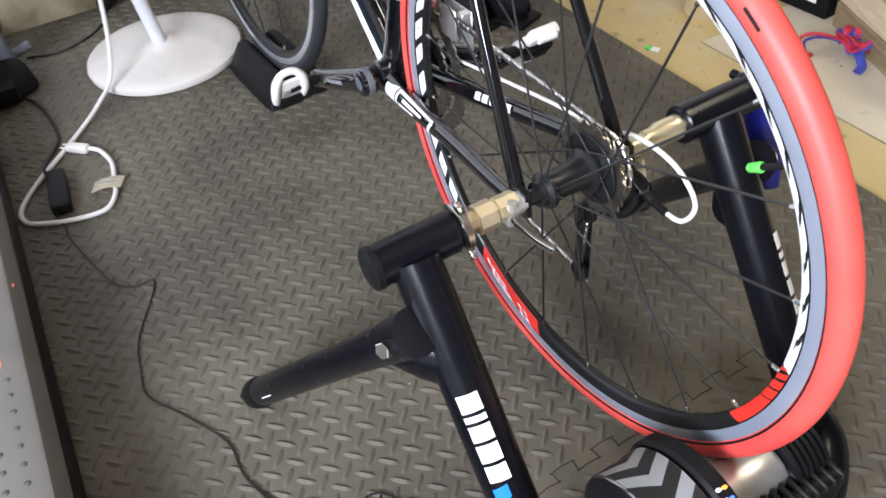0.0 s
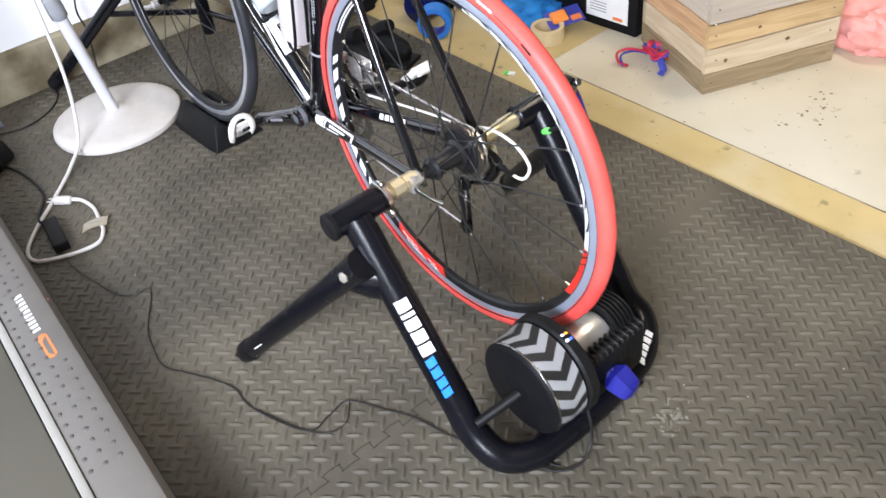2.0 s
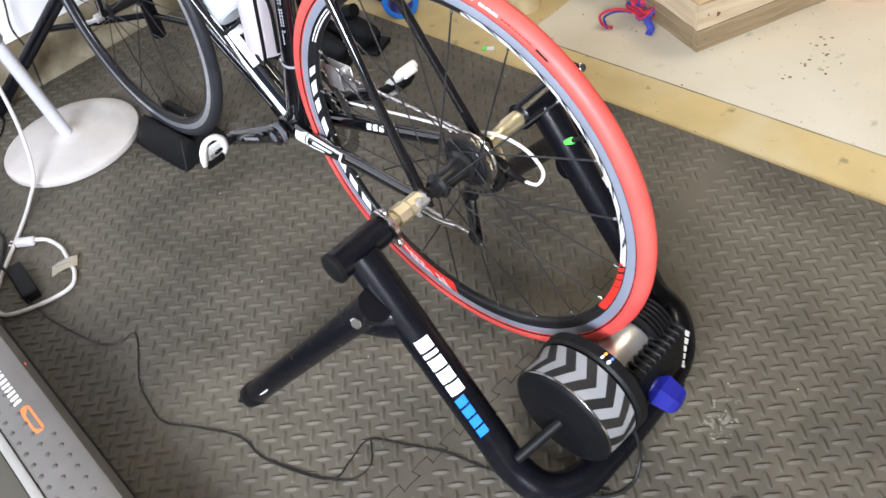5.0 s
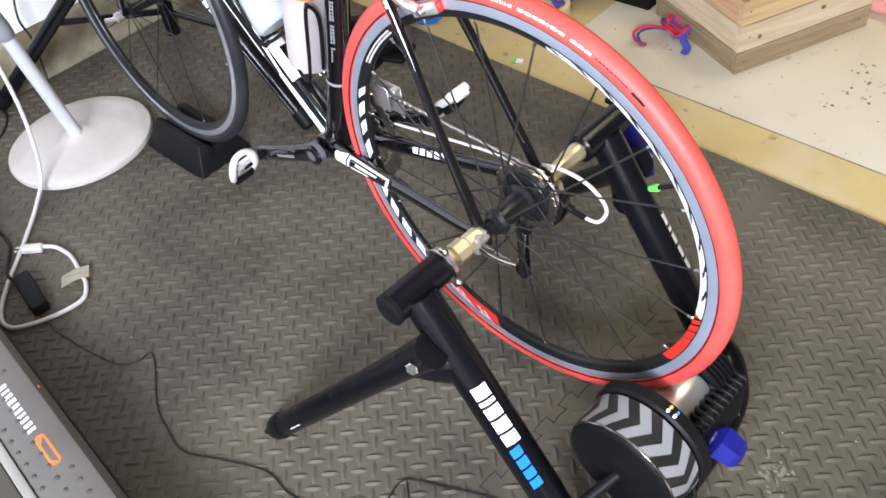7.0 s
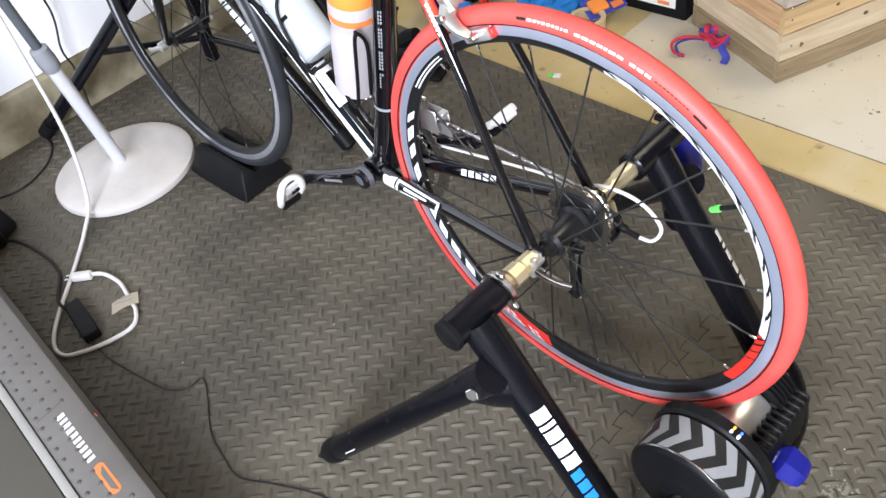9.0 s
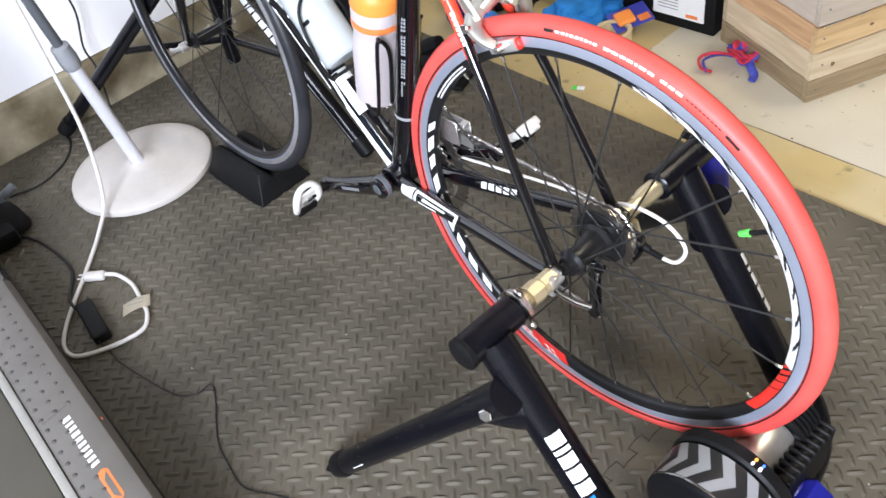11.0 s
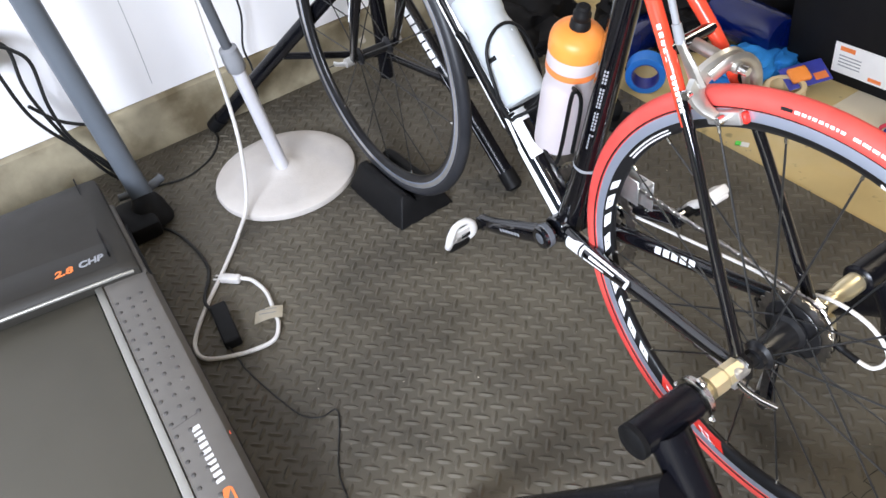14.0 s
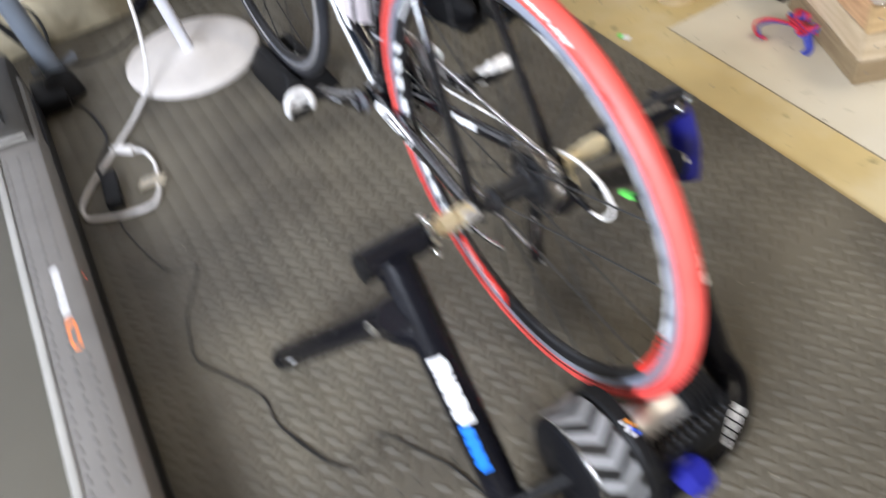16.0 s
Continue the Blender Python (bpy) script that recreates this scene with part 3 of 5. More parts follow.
for s in (-1, 1):
    stay = part("chainstay", tube(smooth_path([(s * 0.026, 0.372, 0.344), (s * 0.036, 0.30, 0.352), (s * 0.050, 0.17, 0.372), (s * 0.066, 0.045, 0.391), (s * 0.068, 0.012, 0.398)]), [0.017, 0.0155, 0.013, 0.0105, 0.008], 14, flat=0.8), "blackgloss", bike, "gloss black chainstay")
    if s < 0:
        part("stay_decal", wrap((-0.0285, 0.362, 0.3445), (-0.050, 0.17, 0.372), 0.0132, (-1, 0, 0.55), [((0.0, -0.011), (0.036, -0.011), (0.032, 0.011), (0.0, 0.012)), ((0.040, -0.010), (0.047, -0.010), (0.042, 0.010), (0.036, 0.010)), ((0.047, -0.010), (0.155, -0.0075), (0.155, -0.0045), (0.046, -0.006)), ((0.048, 0.006), (0.100, 0.004), (0.100, 0.0065), (0.047, 0.010)), ((0.062, -0.003), (0.125, -0.002), (0.122, 0.001), (0.060, 0.002)), ((0.150, -0.0045), (0.157, -0.0045), (0.153, 0.006), (0.146, 0.006))], 0.0016), "decal", stay, "white stripes on the chainstay")
    part("seatstay", tube(smooth_path([(s * 0.068, 0.006, 0.402), (s * 0.058, 0.074, 0.55), (s * 0.048, 0.124, 0.656), (s * 0.036, 0.177, 0.742), (s * 0.026, 0.216, 0.795), (s * 0.012, 0.262, 0.85)]), [0.0088, 0.0070, 0.0070, 0.0078, 0.0085, 0.0095], 14), "blackgloss", bike, "slim gloss black seatstay")
    band = part("stay_band", tube(smooth_path([(s * 0.0450, 0.137, 0.678), (s * 0.0415, 0.152, 0.702), (s * 0.036, 0.177, 0.742), (s * 0.026, 0.216, 0.795), (s * 0.015, 0.252, 0.84)]), [0.0074, 0.0080, 0.0086, 0.0092, 0.0100], 14), "frameorange", bike, "orange-red painted upper seatstay")
    if s < 0:
        part("stay_lettering", wrap((-0.0445, 0.139, 0.682), (-0.029, 0.205, 0.780), 0.0086, (-0.8, -0.6, 0.3), glyphs(0.012, [0.0045] * 7, 0.0042, 0.0018, 0.2) + [((0.070 + i * 0.009, -0.002), (0.076 + i * 0.009, -0.002), (0.076 + i * 0.009, 0.002), (0.070 + i * 0.009, 0.002)) for i in range(5)], 0.0016), "decal", band, "small white blocks on the seatstay")
    part("dropout", prism([(-0.014, -0.014), (0.014, -0.016), (0.022, 0.002), (0.010, 0.018), (-0.010, 0.014)], 0.007, Matrix.Translation((s * 0.069 - 0.0035, 0, AZ)) @ pose(0, 0, 0, 90, 0, 90)), "blackgloss", bike, "black dropout")
# inner faces of the drive-side chainstay carry lettering blocks
part("stay_lettering", wrap((0.036, 0.30, 0.352), (0.062, 0.08, 0.386), 0.0135, (-1, 0, 0.6), glyphs(0.055, [0.011] * 5, 0.010, 0.004, 0.1), 0.0012), "decal", bike, "white block lettering on the chainstay")
part("frame_stripe", wrap((0, 0.43, 0.375), (0, 0.70, 0.655), 0.0228, (-1, -0.25, 0.15), [((-0.02, -0.006), (0.10, -0.005), (0.10, 0.004), (-0.02, 0.006)), ((0.10, -0.002), (0.25, 0.010), (0.25, 0.016), (0.10, 0.004)), ((0.14, -0.012), (0.37, -0.008), (0.37, -0.002), (0.14, -0.007)), ((0.27, 0.004), (0.38, 0.010), (0.38, 0.016), (0.27, 0.011))], 0.0014), "decal", frame_, "white stripe along the down tube")
part("frame_stripe", wrap((0, 0.43, 0.375), (0, 0.70, 0.655), 0.0228, (0, -0.7, 0.7), [((0.075, -0.020), (0.155, -0.020), (0.155, -0.004), (0.075, -0.004)), ((0.075, -0.004), (0.095, -0.004), (0.095, 0.020), (0.075, 0.020)), ((0.135, -0.004), (0.155, -0.004), (0.155, 0.012), (0.135, 0.012))], 0.0014), "decal", frame_, "white block letter on the down tube")
part("frame_lettering", wrap((0, 0.355, 0.50), (0, 0.295, 0.72), 0.0185, (-1, -0.5, 0), [((0.03 + i * 0.0062, k), (0.0345 + i * 0.0062, k), (0.0352 + i * 0.0062, k + 0.0022), (0.0307 + i * 0.0062, k + 0.0022)) for i in range(24) for k in (-0.002, 0.0015) if i % 7 != 5 and (k < 0 or i > 3)], 0.0008), "decalgrey", frame_, "small pale lettering on the seat tube")
part("frame_ring", lathe([(-0.003, 0.0200), (0.003, 0.0200)], 28, "Z", m=Matrix.Translation((0, 0.3605, 0.482)) @ pose(0, 0, 0, 15.5, 0, 0)), "decalgrey", frame_, "thin grey ring on the seat tube")

# fork, skewed a little with the turned wheel
fork = part("fork", join(
    tube(smooth_path([(-0.022, 0.872, 0.765), (-0.035, 0.915, 0.66), (-0.034, 0.995, 0.50), (-0.024, 1.066, 0.382)]), [0.016, 0.0145, 0.012, 0.008], 12, flat=0.8),
    tube(smooth_path([(0.030, 0.872, 0.765), (0.062, 0.915, 0.66), (0.074, 0.995, 0.50), (0.082, 1.066, 0.382)]), [0.016, 0.0145, 0.012, 0.008], 12, flat=0.8),
    tube([(-0.024, 0.872, 0.765), (0.004, 0.868, 0.785), (0.032, 0.872, 0.765)], 0.018, 12)), "blackgloss", bike, "gloss black carbon fork")
part("fork_decal", wrap((-0.0345, 0.955, 0.58), (-0.034, 0.995, 0.50), 0.0115, (-1, 0.2, 0.3), [((0, -0.004), (0.085, -0.004), (0.085, 0.004), (0, 0.004))], 0.0008), "decal", fork, "white fork decal")
part("front_skewer", join(cyl((-0.042, 1.068, 0.381), (-0.024, 1.068, 0.381), 0.010, 14), tube(smooth_path([(-0.040, 1.068, 0.381), (-0.046, 1.09, 0.372), (-0.044, 1.12, 0.360)]), [0.005, 0.0045, 0.006], 8, flat=0.6)), "silver", bike, "silver quick-release skewer")
part("front_skewer_nut", cyl((0.082, 1.072, 0.381), (0.098, 1.072, 0.381), 0.009, 14), "silver", bike, "silver skewer nut")

# cranks and pedals
PED = Vector((0, 0.562, 0.277))
PEDR = 2 * BB - PED


def crank(x0, x1, end, name, material):
    d = (end - BB).normalized()
    return part(name, join(
        cyl((x1, BB.y, BB.z), (x0, BB.y, BB.z), 0.0195, 24),
        tube([(x0 * 0.62 + x1 * 0.38, *(BB.yz)), (x1 * 0.55 + x0 * 0.45, *(BB + d * 0.03).yz), (x1, *(BB + d * 0.12).yz), (x1, *end.yz)], [0.0210, 0.0190, 0.0160, 0.0150], 16, flat=0.60),
        cyl((x1 - math.copysign(0.009, x1), *end.yz), (x1 + math.copysign(0.009, x1), *end.yz), 0.0135, 18)), material, bike, "glossy dark grey crank arm")


crankL = crank(-0.043, -0.066, PED, "crank_arm", "blackgloss")
part("crank_cap", lathe([(-0.0665, 0.0), (-0.0665, 0.009), (-0.0645, 0.0125), (-0.058, 0.0205), (-0.050, 0.0208)], 24, m=Matrix.Translation((0, BB.y, BB.z))), "greymetal", crankL, "round grey preload cap")
part("crank_lettering", flat_quads([((0.045 + i * 0.009, -0.003), (0.051 + i * 0.009, -0.003), (0.052 + i * 0.009, 0.003), (0.046 + i * 0.009, 0.003)) for i in range(7)], Matrix.Translation((-0.0745, BB.y, BB.z)) @ Matrix(((0, 0, -1, 0), ((PED - BB).normalized().y, -(PED - BB).normalized().z, 0, 0), ((PED - BB).normalized().z, (PED - BB).normalized().y, 0, 0), (0, 0, 0, 1))) @ Matrix.Translation((0, 0.002, 0))), "decalgrey", crankL, "small grey lettering on the crank")
crankR = crank(0.045, 0.066, PEDR, "crank_arm", "blackgloss")


def pedal(x, end, sgn, tilt):
    """A clip-in road pedal: a white bowed body with an open front hoop, black under-plate, rear clip and axle."""
    m = Matrix.Translation((x, end.y, end.z)) @ pose(0, 0, 0, tilt, 0, 0) @ Matrix.Diagonal((0.86, 0.86, 0.86, 1))
    hoop = smooth_path([(-0.026, -0.024, 0.001), (-0.029, 0.0, 0.006), (-0.026, 0.026, 0.004), (-0.012, 0.042, -0.002), (0.012, 0.042, -0.002), (0.026, 0.026, 0.004), (0.029, 0.0, 0.006), (0.026, -0.024, 0.001)], 4)
    bm = join(tube(hoop, [0.0075, 0.0085, 0.0085, 0.007, 0.007, 0.0085, 0.0085, 0.0075], 10), box(-0.024, 0.024, -0.016, 0.026, -0.002, 0.006, 0.003, 2))
    bm.transform(m)
    body = part("pedal", bm, "white", bike, "white clip-in pedal body with open hoop")
    part("pedal_cage", box(-0.021, 0.021, -0.014, 0.022, -0.016, -0.004, 0.005, 2, m), "blackplastic", body, "black pedal under-plate")
    part("pedal_clip", join(box(-0.025, 0.025, -0.042, -0.014, -0.008, 0.010, 0.005, 2, m), cyl(m @ Vector((-0.016, -0.036, -0.009)), m @ Vector((0.016, -0.036, -0.009)), 0.005, 10)), "blackplastic" if sgn < 0 else "white", body, "sprung rear clip")
    part("pedal_plate", box(-0.012, 0.012, -0.012, 0.006, 0.0062, 0.0076, 0.0015, 1, m), "silver", body, "worn metal wear plate")
    part("pedal_axle", cyl((x, end.y, end.z), (x - sgn * 0.055, end.y, end.z), 0.008, 12), "blackplastic", body, "black pedal axle")


pedal(-0.118, PED, -1, 112)
pedal(0.122, PEDR, 1, -52)

# chainrings, chain, mechs
for r, x in ((0.106, 0.040), (0.080, 0.033)):
    n = int(r * 2 * math.pi / 0.0127)
    outer = [((r + (0.003 if k % 4 in (1, 2) else -0.0015)) * math.cos(2 * math.pi * k / (4 * n)), (r + (0.003 if k % 4 in (1, 2) else -0.0015)) * math.sin(2 * math.pi * k / (4 * n))) for k in range(4 * n)]
    bm = bmesh.new()
    inner = [((r - 0.02) * math.cos(2 * math.pi * k / (4 * n)), (r - 0.02) * math.sin(2 * math.pi * k / (4 * n))) for k in range(4 * n)]
    rows = [[bm.verts.new((x + dx, BB.y + p, BB.z + q)) for p, q in poly] for dx, poly in ((0, outer), (0.003, outer), (0.003, inner), (0, inner))]
    for i in range(4):
        for k in range(4 * n):
            bm.faces.new((rows[i][k], rows[i][(k + 1) % (4 * n)], rows[(i + 1) % 4][(k + 1) % (4 * n)], rows[(i + 1) % 4][k]))
    part("chainring", bm, "cog", bike, "dark toothed chainring", smooth=False)
part("spider", join(*[tube([(0.040, BB.y, BB.z), (0.040, BB.y + 0.088 * math.cos(g), BB.z + 0.088 * math.sin(g))], [0.016, 0.008], 8, flat=0.4) for g in (0.5, 1.76, 3.01, 4.27, 5.53)]), "blackgloss", bike, "dark crank spider")

top0, top1 = Vector((0.040, BB.y - 0.02, BB.z + 0.106)), Vector((0.040, 0.004, AZ + 0.040))
low0, low1 = Vector((0.040, BB.y - 0.01, BB.z - 0.106)), Vector((0.044, 0.040, 0.205))
JOC = Vector((0.044, 0.024, 0.318))


def chain():
    def link(p, d, wide):
        u = Vector((1, 0, 0))
        w = d.cross(u).normalized()
        bm = box(-0.0062, 0.0062, -0.0030 * wide, 0.0030 * wide, -0.0040, 0.0040, 0.0016, 1)
        bm.transform(Matrix.Translation(p) @ Matrix((d, u, w)).transposed().to_4x4())
        return bm
    vs, fs = [], []
    runs = [(top0, top1), (low0, low1)]
    arc = [Vector((0.040, BB.y + 0.106 * math.cos(g), BB.z + 0.106 * math.sin(g))) for g in np.linspace(radians(100), radians(-100), 22)]
    runs += list(zip(arc, arc[1:]))
    arc2 = [Vector((0.040, 0.042 * math.cos(g), AZ + 0.042 * math.sin(g))) for g in np.linspace(radians(88), radians(300), 16)]
    runs += list(zip(arc2, arc2[1:])) + [(arc2[-1], JOC), (JOC, low1)]
    n = 0
    for a, b in runs:
        d = (b - a)
        k = max(1, round(d.length / 0.0115))
        for i in range(k):
            lb = link(a + d * (i + 0.5) / k, d.normalized(), 1.0 if (i + n) % 2 else 0.62)
            off = len(vs)
            lb.verts.index_update()
            vs += [v.co[:] for v in lb.verts]
            fs += [[v.index + off for v in f.verts] for f in lb.faces]
            lb.free()
        n += k
    me = bpy.data.meshes.new("chain")
    me.from_pydata(vs, [], fs)
    me.materials.append(M["chainmat"])
    ob = new("chain", me)
    ob.parent = bike
    tagged(ob, "steel roller chain", kind="stuff")


chain()
mech = part("rear_derailleur", join(
    tube(smooth_path([(0.070, -0.006, 0.385), (0.078, -0.022, 0.36), (0.072, -0.006, 0.325), (0.060, 0.024, 0.312)]), [0.009, 0.012, 0.012, 0.010], 10),
    box(0.036, 0.0380, 0.025, 0.038, 0.195, 0.322, 0.001, 1, Matrix.Identity(4)),
    box(0.0500, 0.052, 0.025, 0.038, 0.195, 0.322, 0.001, 1, Matrix.Identity(4))), "blackgloss", bike, "black rear derailleur with cage")
for y, z in ((0.026, 0.312), (0.036, 0.205)):
    part("jockey_wheel", cyl((0.040, y, z), (0.048, y, z), 0.0145, 14), "blackplastic", mech, "black jockey wheel")
part("cage_edge", tube(smooth_path([(0.053, 0.03, 0.30), (0.0535, 0.048, 0.24), (0.0535, 0.050, 0.195), (0.0525, 0.030, 0.182)]), 0.0022, 8), "silver", mech, "silver cage edge")
part("front_derailleur", join(box(0.031, 0.033, 0.285, 0.325, 0.425, 0.470, 0.001, 1), box(0.046, 0.048, 0.270, 0.330, 0.415, 0.470, 0.001, 1), box(0.033, 0.047, 0.270, 0.282, 0.462, 0.470, 0.001, 1), tube([(0.030, 0.325, 0.465), (0.012, 0.358, 0.475)], [0.009, 0.012], 10)), "silver", bike, "silver front derailleur cage")
part("cable_housing", tube(smooth_path([(0.070, 0.05, 0.402), (0.078, -0.005, 0.424), (0.088, -0.058, 0.412), (0.092, -0.090, 0.378), (0.086, -0.080, 0.350), (0.080, -0.050, 0.352)]), 0.0030, 10), "white", bike, "white gear cable loop")
part("cable_housing", tube(smooth_path([(0.052, 0.33, 0.375), (0.058, 0.22, 0.392), (0.068, 0.10, 0.405), (0.070, 0.05, 0.402)]), 0.0024, 8), "white", bike, "white gear cable along the chainstay")
part("cable_ferrule", join(cyl((0.080, -0.062, 0.352), (0.079, -0.030, 0.356), 0.0045, 10), cyl((0.080, -0.04, 0.355), (0.078, -0.020, 0.362), 0.006, 10)), "blackplastic", bike, "black barrel adjuster")
part("skewer_cap", join(cyl((-0.090, 0, AZ), (-0.068, 0, AZ), 0.0125, 20), box(-0.094, -0.080, -0.012, 0.010, AZ - 0.02, AZ + 0.012, 0.004)), "silver", bike, "worn silver skewer end")
part("skewer_lever", tube(smooth_path([(-0.090, -0.002, AZ - 0.004), (-0.086, -0.018, AZ - 0.014), (-0.078, -0.036, AZ - 0.024), (-0.068, -0.054, AZ - 0.031)]), [0.0060, 0.0055, 0.0065, 0.0075], 10, flat=0.6), "chrome", bike, "chrome quick-release lever")
part("skewer_nut", join(cyl((0.068, 0, AZ), (0.100, 0, AZ), 0.0115, 18), tube([(0.082, -0.008, AZ - 0.01), (0.084, -0.020, AZ - 0.05)], [0.010, 0.008], 10, flat=0.5)), "brass", bike, "brassy axle nut and hanger")

# rear brake on the seatstay bridge
brake = part("rear_brake", join(
    tube(smooth_path([(0.030, 0.122, 0.700), (0.029, 0.128, 0.728), (0.012, 0.131, 0.744), (-0.010, 0.133, 0.745), (-0.026, 0.138, 0.734), (-0.035, 0.139, 0.716), (-0.032, 0.128, 0.700), (-0.025, 0.116, 0.691)]), [0.006, 0.0085, 0.0105, 0.0115, 0.0125, 0.0115, 0.0085, 0.0065], 8, flat=0.55, side=(0, 1, 0)),
    tube(smooth_path([(-0.026, 0.127, 0.736), (-0.008, 0.120, 0.748), (0.012, 0.118, 0.745), (0.029, 0.115, 0.728), (0.031, 0.111, 0.706), (0.021, 0.108, 0.688)]), [0.008, 0.0095, 0.0095, 0.0085, 0.0075, 0.006], 8, flat=0.5, side=(0, 1, 0)),
    tube(smooth_path([(-0.031, 0.138, 0.722), (-0.036, 0.147, 0.745), (-0.039, 0.156, 0.762), (-0.041, 0.163, 0.776)]), [0.0105, 0.0085, 0.0065, 0.006], 8, flat=0.6),
    cyl((0, 0.182, 0.748), (0, 0.112, 0.742), 0.0075, 14)), "satin", bike, "satin silver dual-pivot rear brake")
for s in (-1, 1):
    pad = Matrix.Translation((s * 0.0175, 0.104, 0.692)) @ pose(0, 0, 0, -24, 0, 0)
    part("brake_pad", box(-0.0055, 0.0055, -0.020, 0.030, -0.0085, 0.0085, 0.003, 2, pad), "silver", brake, "silver brake pad holder")
    part("pad_rubber", box(-0.0045, 0.0045, -0.027, -0.0205, -0.0070, 0.0070, 0.002, 1, pad), "decalred", brake, "red brake pad end")
part("brake_bolt", cyl((-0.048, 0.142, 0.716), (-0.034, 0.142, 0.716), 0.0062, 14), "chrome", brake, "chrome brake bolt")
part("brake_bolt", cyl((-0.034, 0.106, 0.692), (-0.022, 0.106, 0.692), 0.0050, 12), "chrome", brake, "chrome brake bolt")
part("brake_bolt", cyl((0, 0.100, 0.742), (0, 0.111, 0.742), 0.0055, 12), "chrome", brake, "chrome brake bolt")
part("cable_adjuster", join(cyl((-0.040, 0.160, 0.770), (-0.042, 0.166, 0.792), 0.0055, 12), cyl((-0.042, 0.166, 0.792), (-0.045, 0.178, 0.835), 0.0040, 10)), "decalgrey", brake, "grey brake cable adjuster")
part("bridge", tube([(-0.034, 0.182, 0.752), (0.034, 0.182, 0.752)], 0.0075, 10), "blackgloss", bike, "seatstay bridge")


def bottle_thing(base, axis, name, body_mat, cap_mat, label, tall):
    d = Vector(axis).normalized()
    q = Vector((0, 0, 1)).rotation_difference(d).to_matrix().to_4x4()
    m = Matrix.Translation(Vector(base)) @ q
    e = empty(name, m, label, "bottle")
    k = tall
    prof = [(0, 0.0), (0, 0.031), (0.004, 0.0355), (0.085 * k, 0.0372), (0.100 * k, 0.0362), (0.106 * k, 0.0342), (0.114 * k, 0.0338), (0.121 * k, 0.0360), (0.126 * k, 0.0368), (0.150 * k, 0.0368), (0.156 * k, 0.0360)]
    part("body", lathe(prof, 32, "Z"), body_mat, e, "translucent frosted plastic body")
    part("cap", lathe([(0.153 * k, 0.0360), (0.154 * k, 0.0376), (0.168 * k, 0.0374), (0.174 * k, 0.0358), (0.179 * k, 0.0310), (0.183 * k, 0.0220), (0.185 * k, 0.0150), (0.186 * k, 0.0)], 32, "Z"), cap_mat, e, "screw cap")
    part("spout", lathe([(0.183 * k, 0.0145), (0.192 * k, 0.0135), (0.195 * k, 0.0110), (0.199 * k, 0.0122), (0.203 * k, 0.0122), (0.206 * k, 0.0098), (0.211 * k, 0.0098), (0.213 * k, 0.007), (0.213 * k, 0.0)], 20, "Z"), "blackplastic", e, "dark grey pull spout")
    return e, k


BW = bike.matrix_basis
st = (Vector((0, 0.265, 0.83)) - Vector((0, 0.366, 0.46))).normalized()
nrm = Vector((0, st.z, -st.y))
b1, k1 = bottle_thing(BW @ (Vector((0, 0.372, 0.462)) + nrm * 0.060 + st * 0.012), BW.to_3x3() @ st, "water_bottle", "bottle", "orange", "frosted bottle with orange cap in the seat tube cage", 1.18)
part("band", lathe([(0.127 * k1, 0.0372), (0.136 * k1, 0.0372)], 32, "Z"), "decalorange", b1, "orange printed band")
part("print", lathe([(0.085 * k1, 0.0370), (0.112 * k1, 0.0356)], 8, "Z", a0=-35, a1=10), "decalorange", b1, "orange printed badge")
dt = (Vector((0, 0.70, 0.655)) - Vector((0, 0.52, 0.465))).normalized()
dn = Vector((0, -dt.z, dt.y))
b2, k2 = bottle_thing(BW @ (Vector((0, 0.50, 0.445)) + dn * 0.062 + dt * 0.060), BW.to_3x3() @ dt, "water_bottle", "bottle2", "decalgrey", "clear bottle in the down tube cage", 1.18)
part("print", lathe([(0.060 * k2, 0.0373), (0.066 * k2, 0.0374)], 10, "Z", a0=190, a1=222), "blackplastic", b2, "dark printed mark")


def cage(o, along, out, material, label, hoop, reach=0.052):
    """A wire cage: two side loops hugging the bottle, and on request a hoop round its front."""
    u = Vector((1, 0, 0))
    f = lambda a, b, c: o + along * a + out * b + u * c
    wires = [tube(smooth_path([f(0.0, 0.019, -0.01), f(0.10, 0.021, -0.012), f(0.135, 0.024, -0.030), f(0.145, reach * 0.7, -0.0405), f(0.128, reach, -0.0410), f(0.0, reach + 0.003, -0.0405), f(-0.012, 0.062, -0.030), f(-0.014, 0.090, 0.0), f(-0.012, 0.062, 0.030), f(0.0, reach + 0.003, 0.0405), f(0.128, reach, 0.0410), f(0.145, reach * 0.7, 0.0405), f(0.135, 0.024, 0.030), f(0.10, 0.021, 0.012), f(0.0, 0.019, 0.01)]), 0.0030, 8)]
    if hoop:
        wires.append(tube(smooth_path([f(0.0, 0.018, 0.0), f(-0.002, 0.03, -0.03), f(0.03, 0.062, -0.042), f(0.09, 0.085, -0.038), f(0.115, 0.10, -0.015), f(0.115, 0.10, 0.015), f(0.09, 0.085, 0.038), f(0.03, 0.062, 0.042), f(-0.002, 0.03, 0.03), f(0.0, 0.018, 0.0)]), 0.0028, 8))
    return part("bottle_cage", join(*wires), material, bike, label)


cage(Vector((0, 0.372, 0.462)) + st * 0.03, st, nrm * 0.9, "blackplastic", "black wire bottle cage", False, 0.014)
cage(Vector((0, 0.50, 0.445)) + dt * 0.055, dt, dn, "blackplastic", "black wire bottle cage", True)

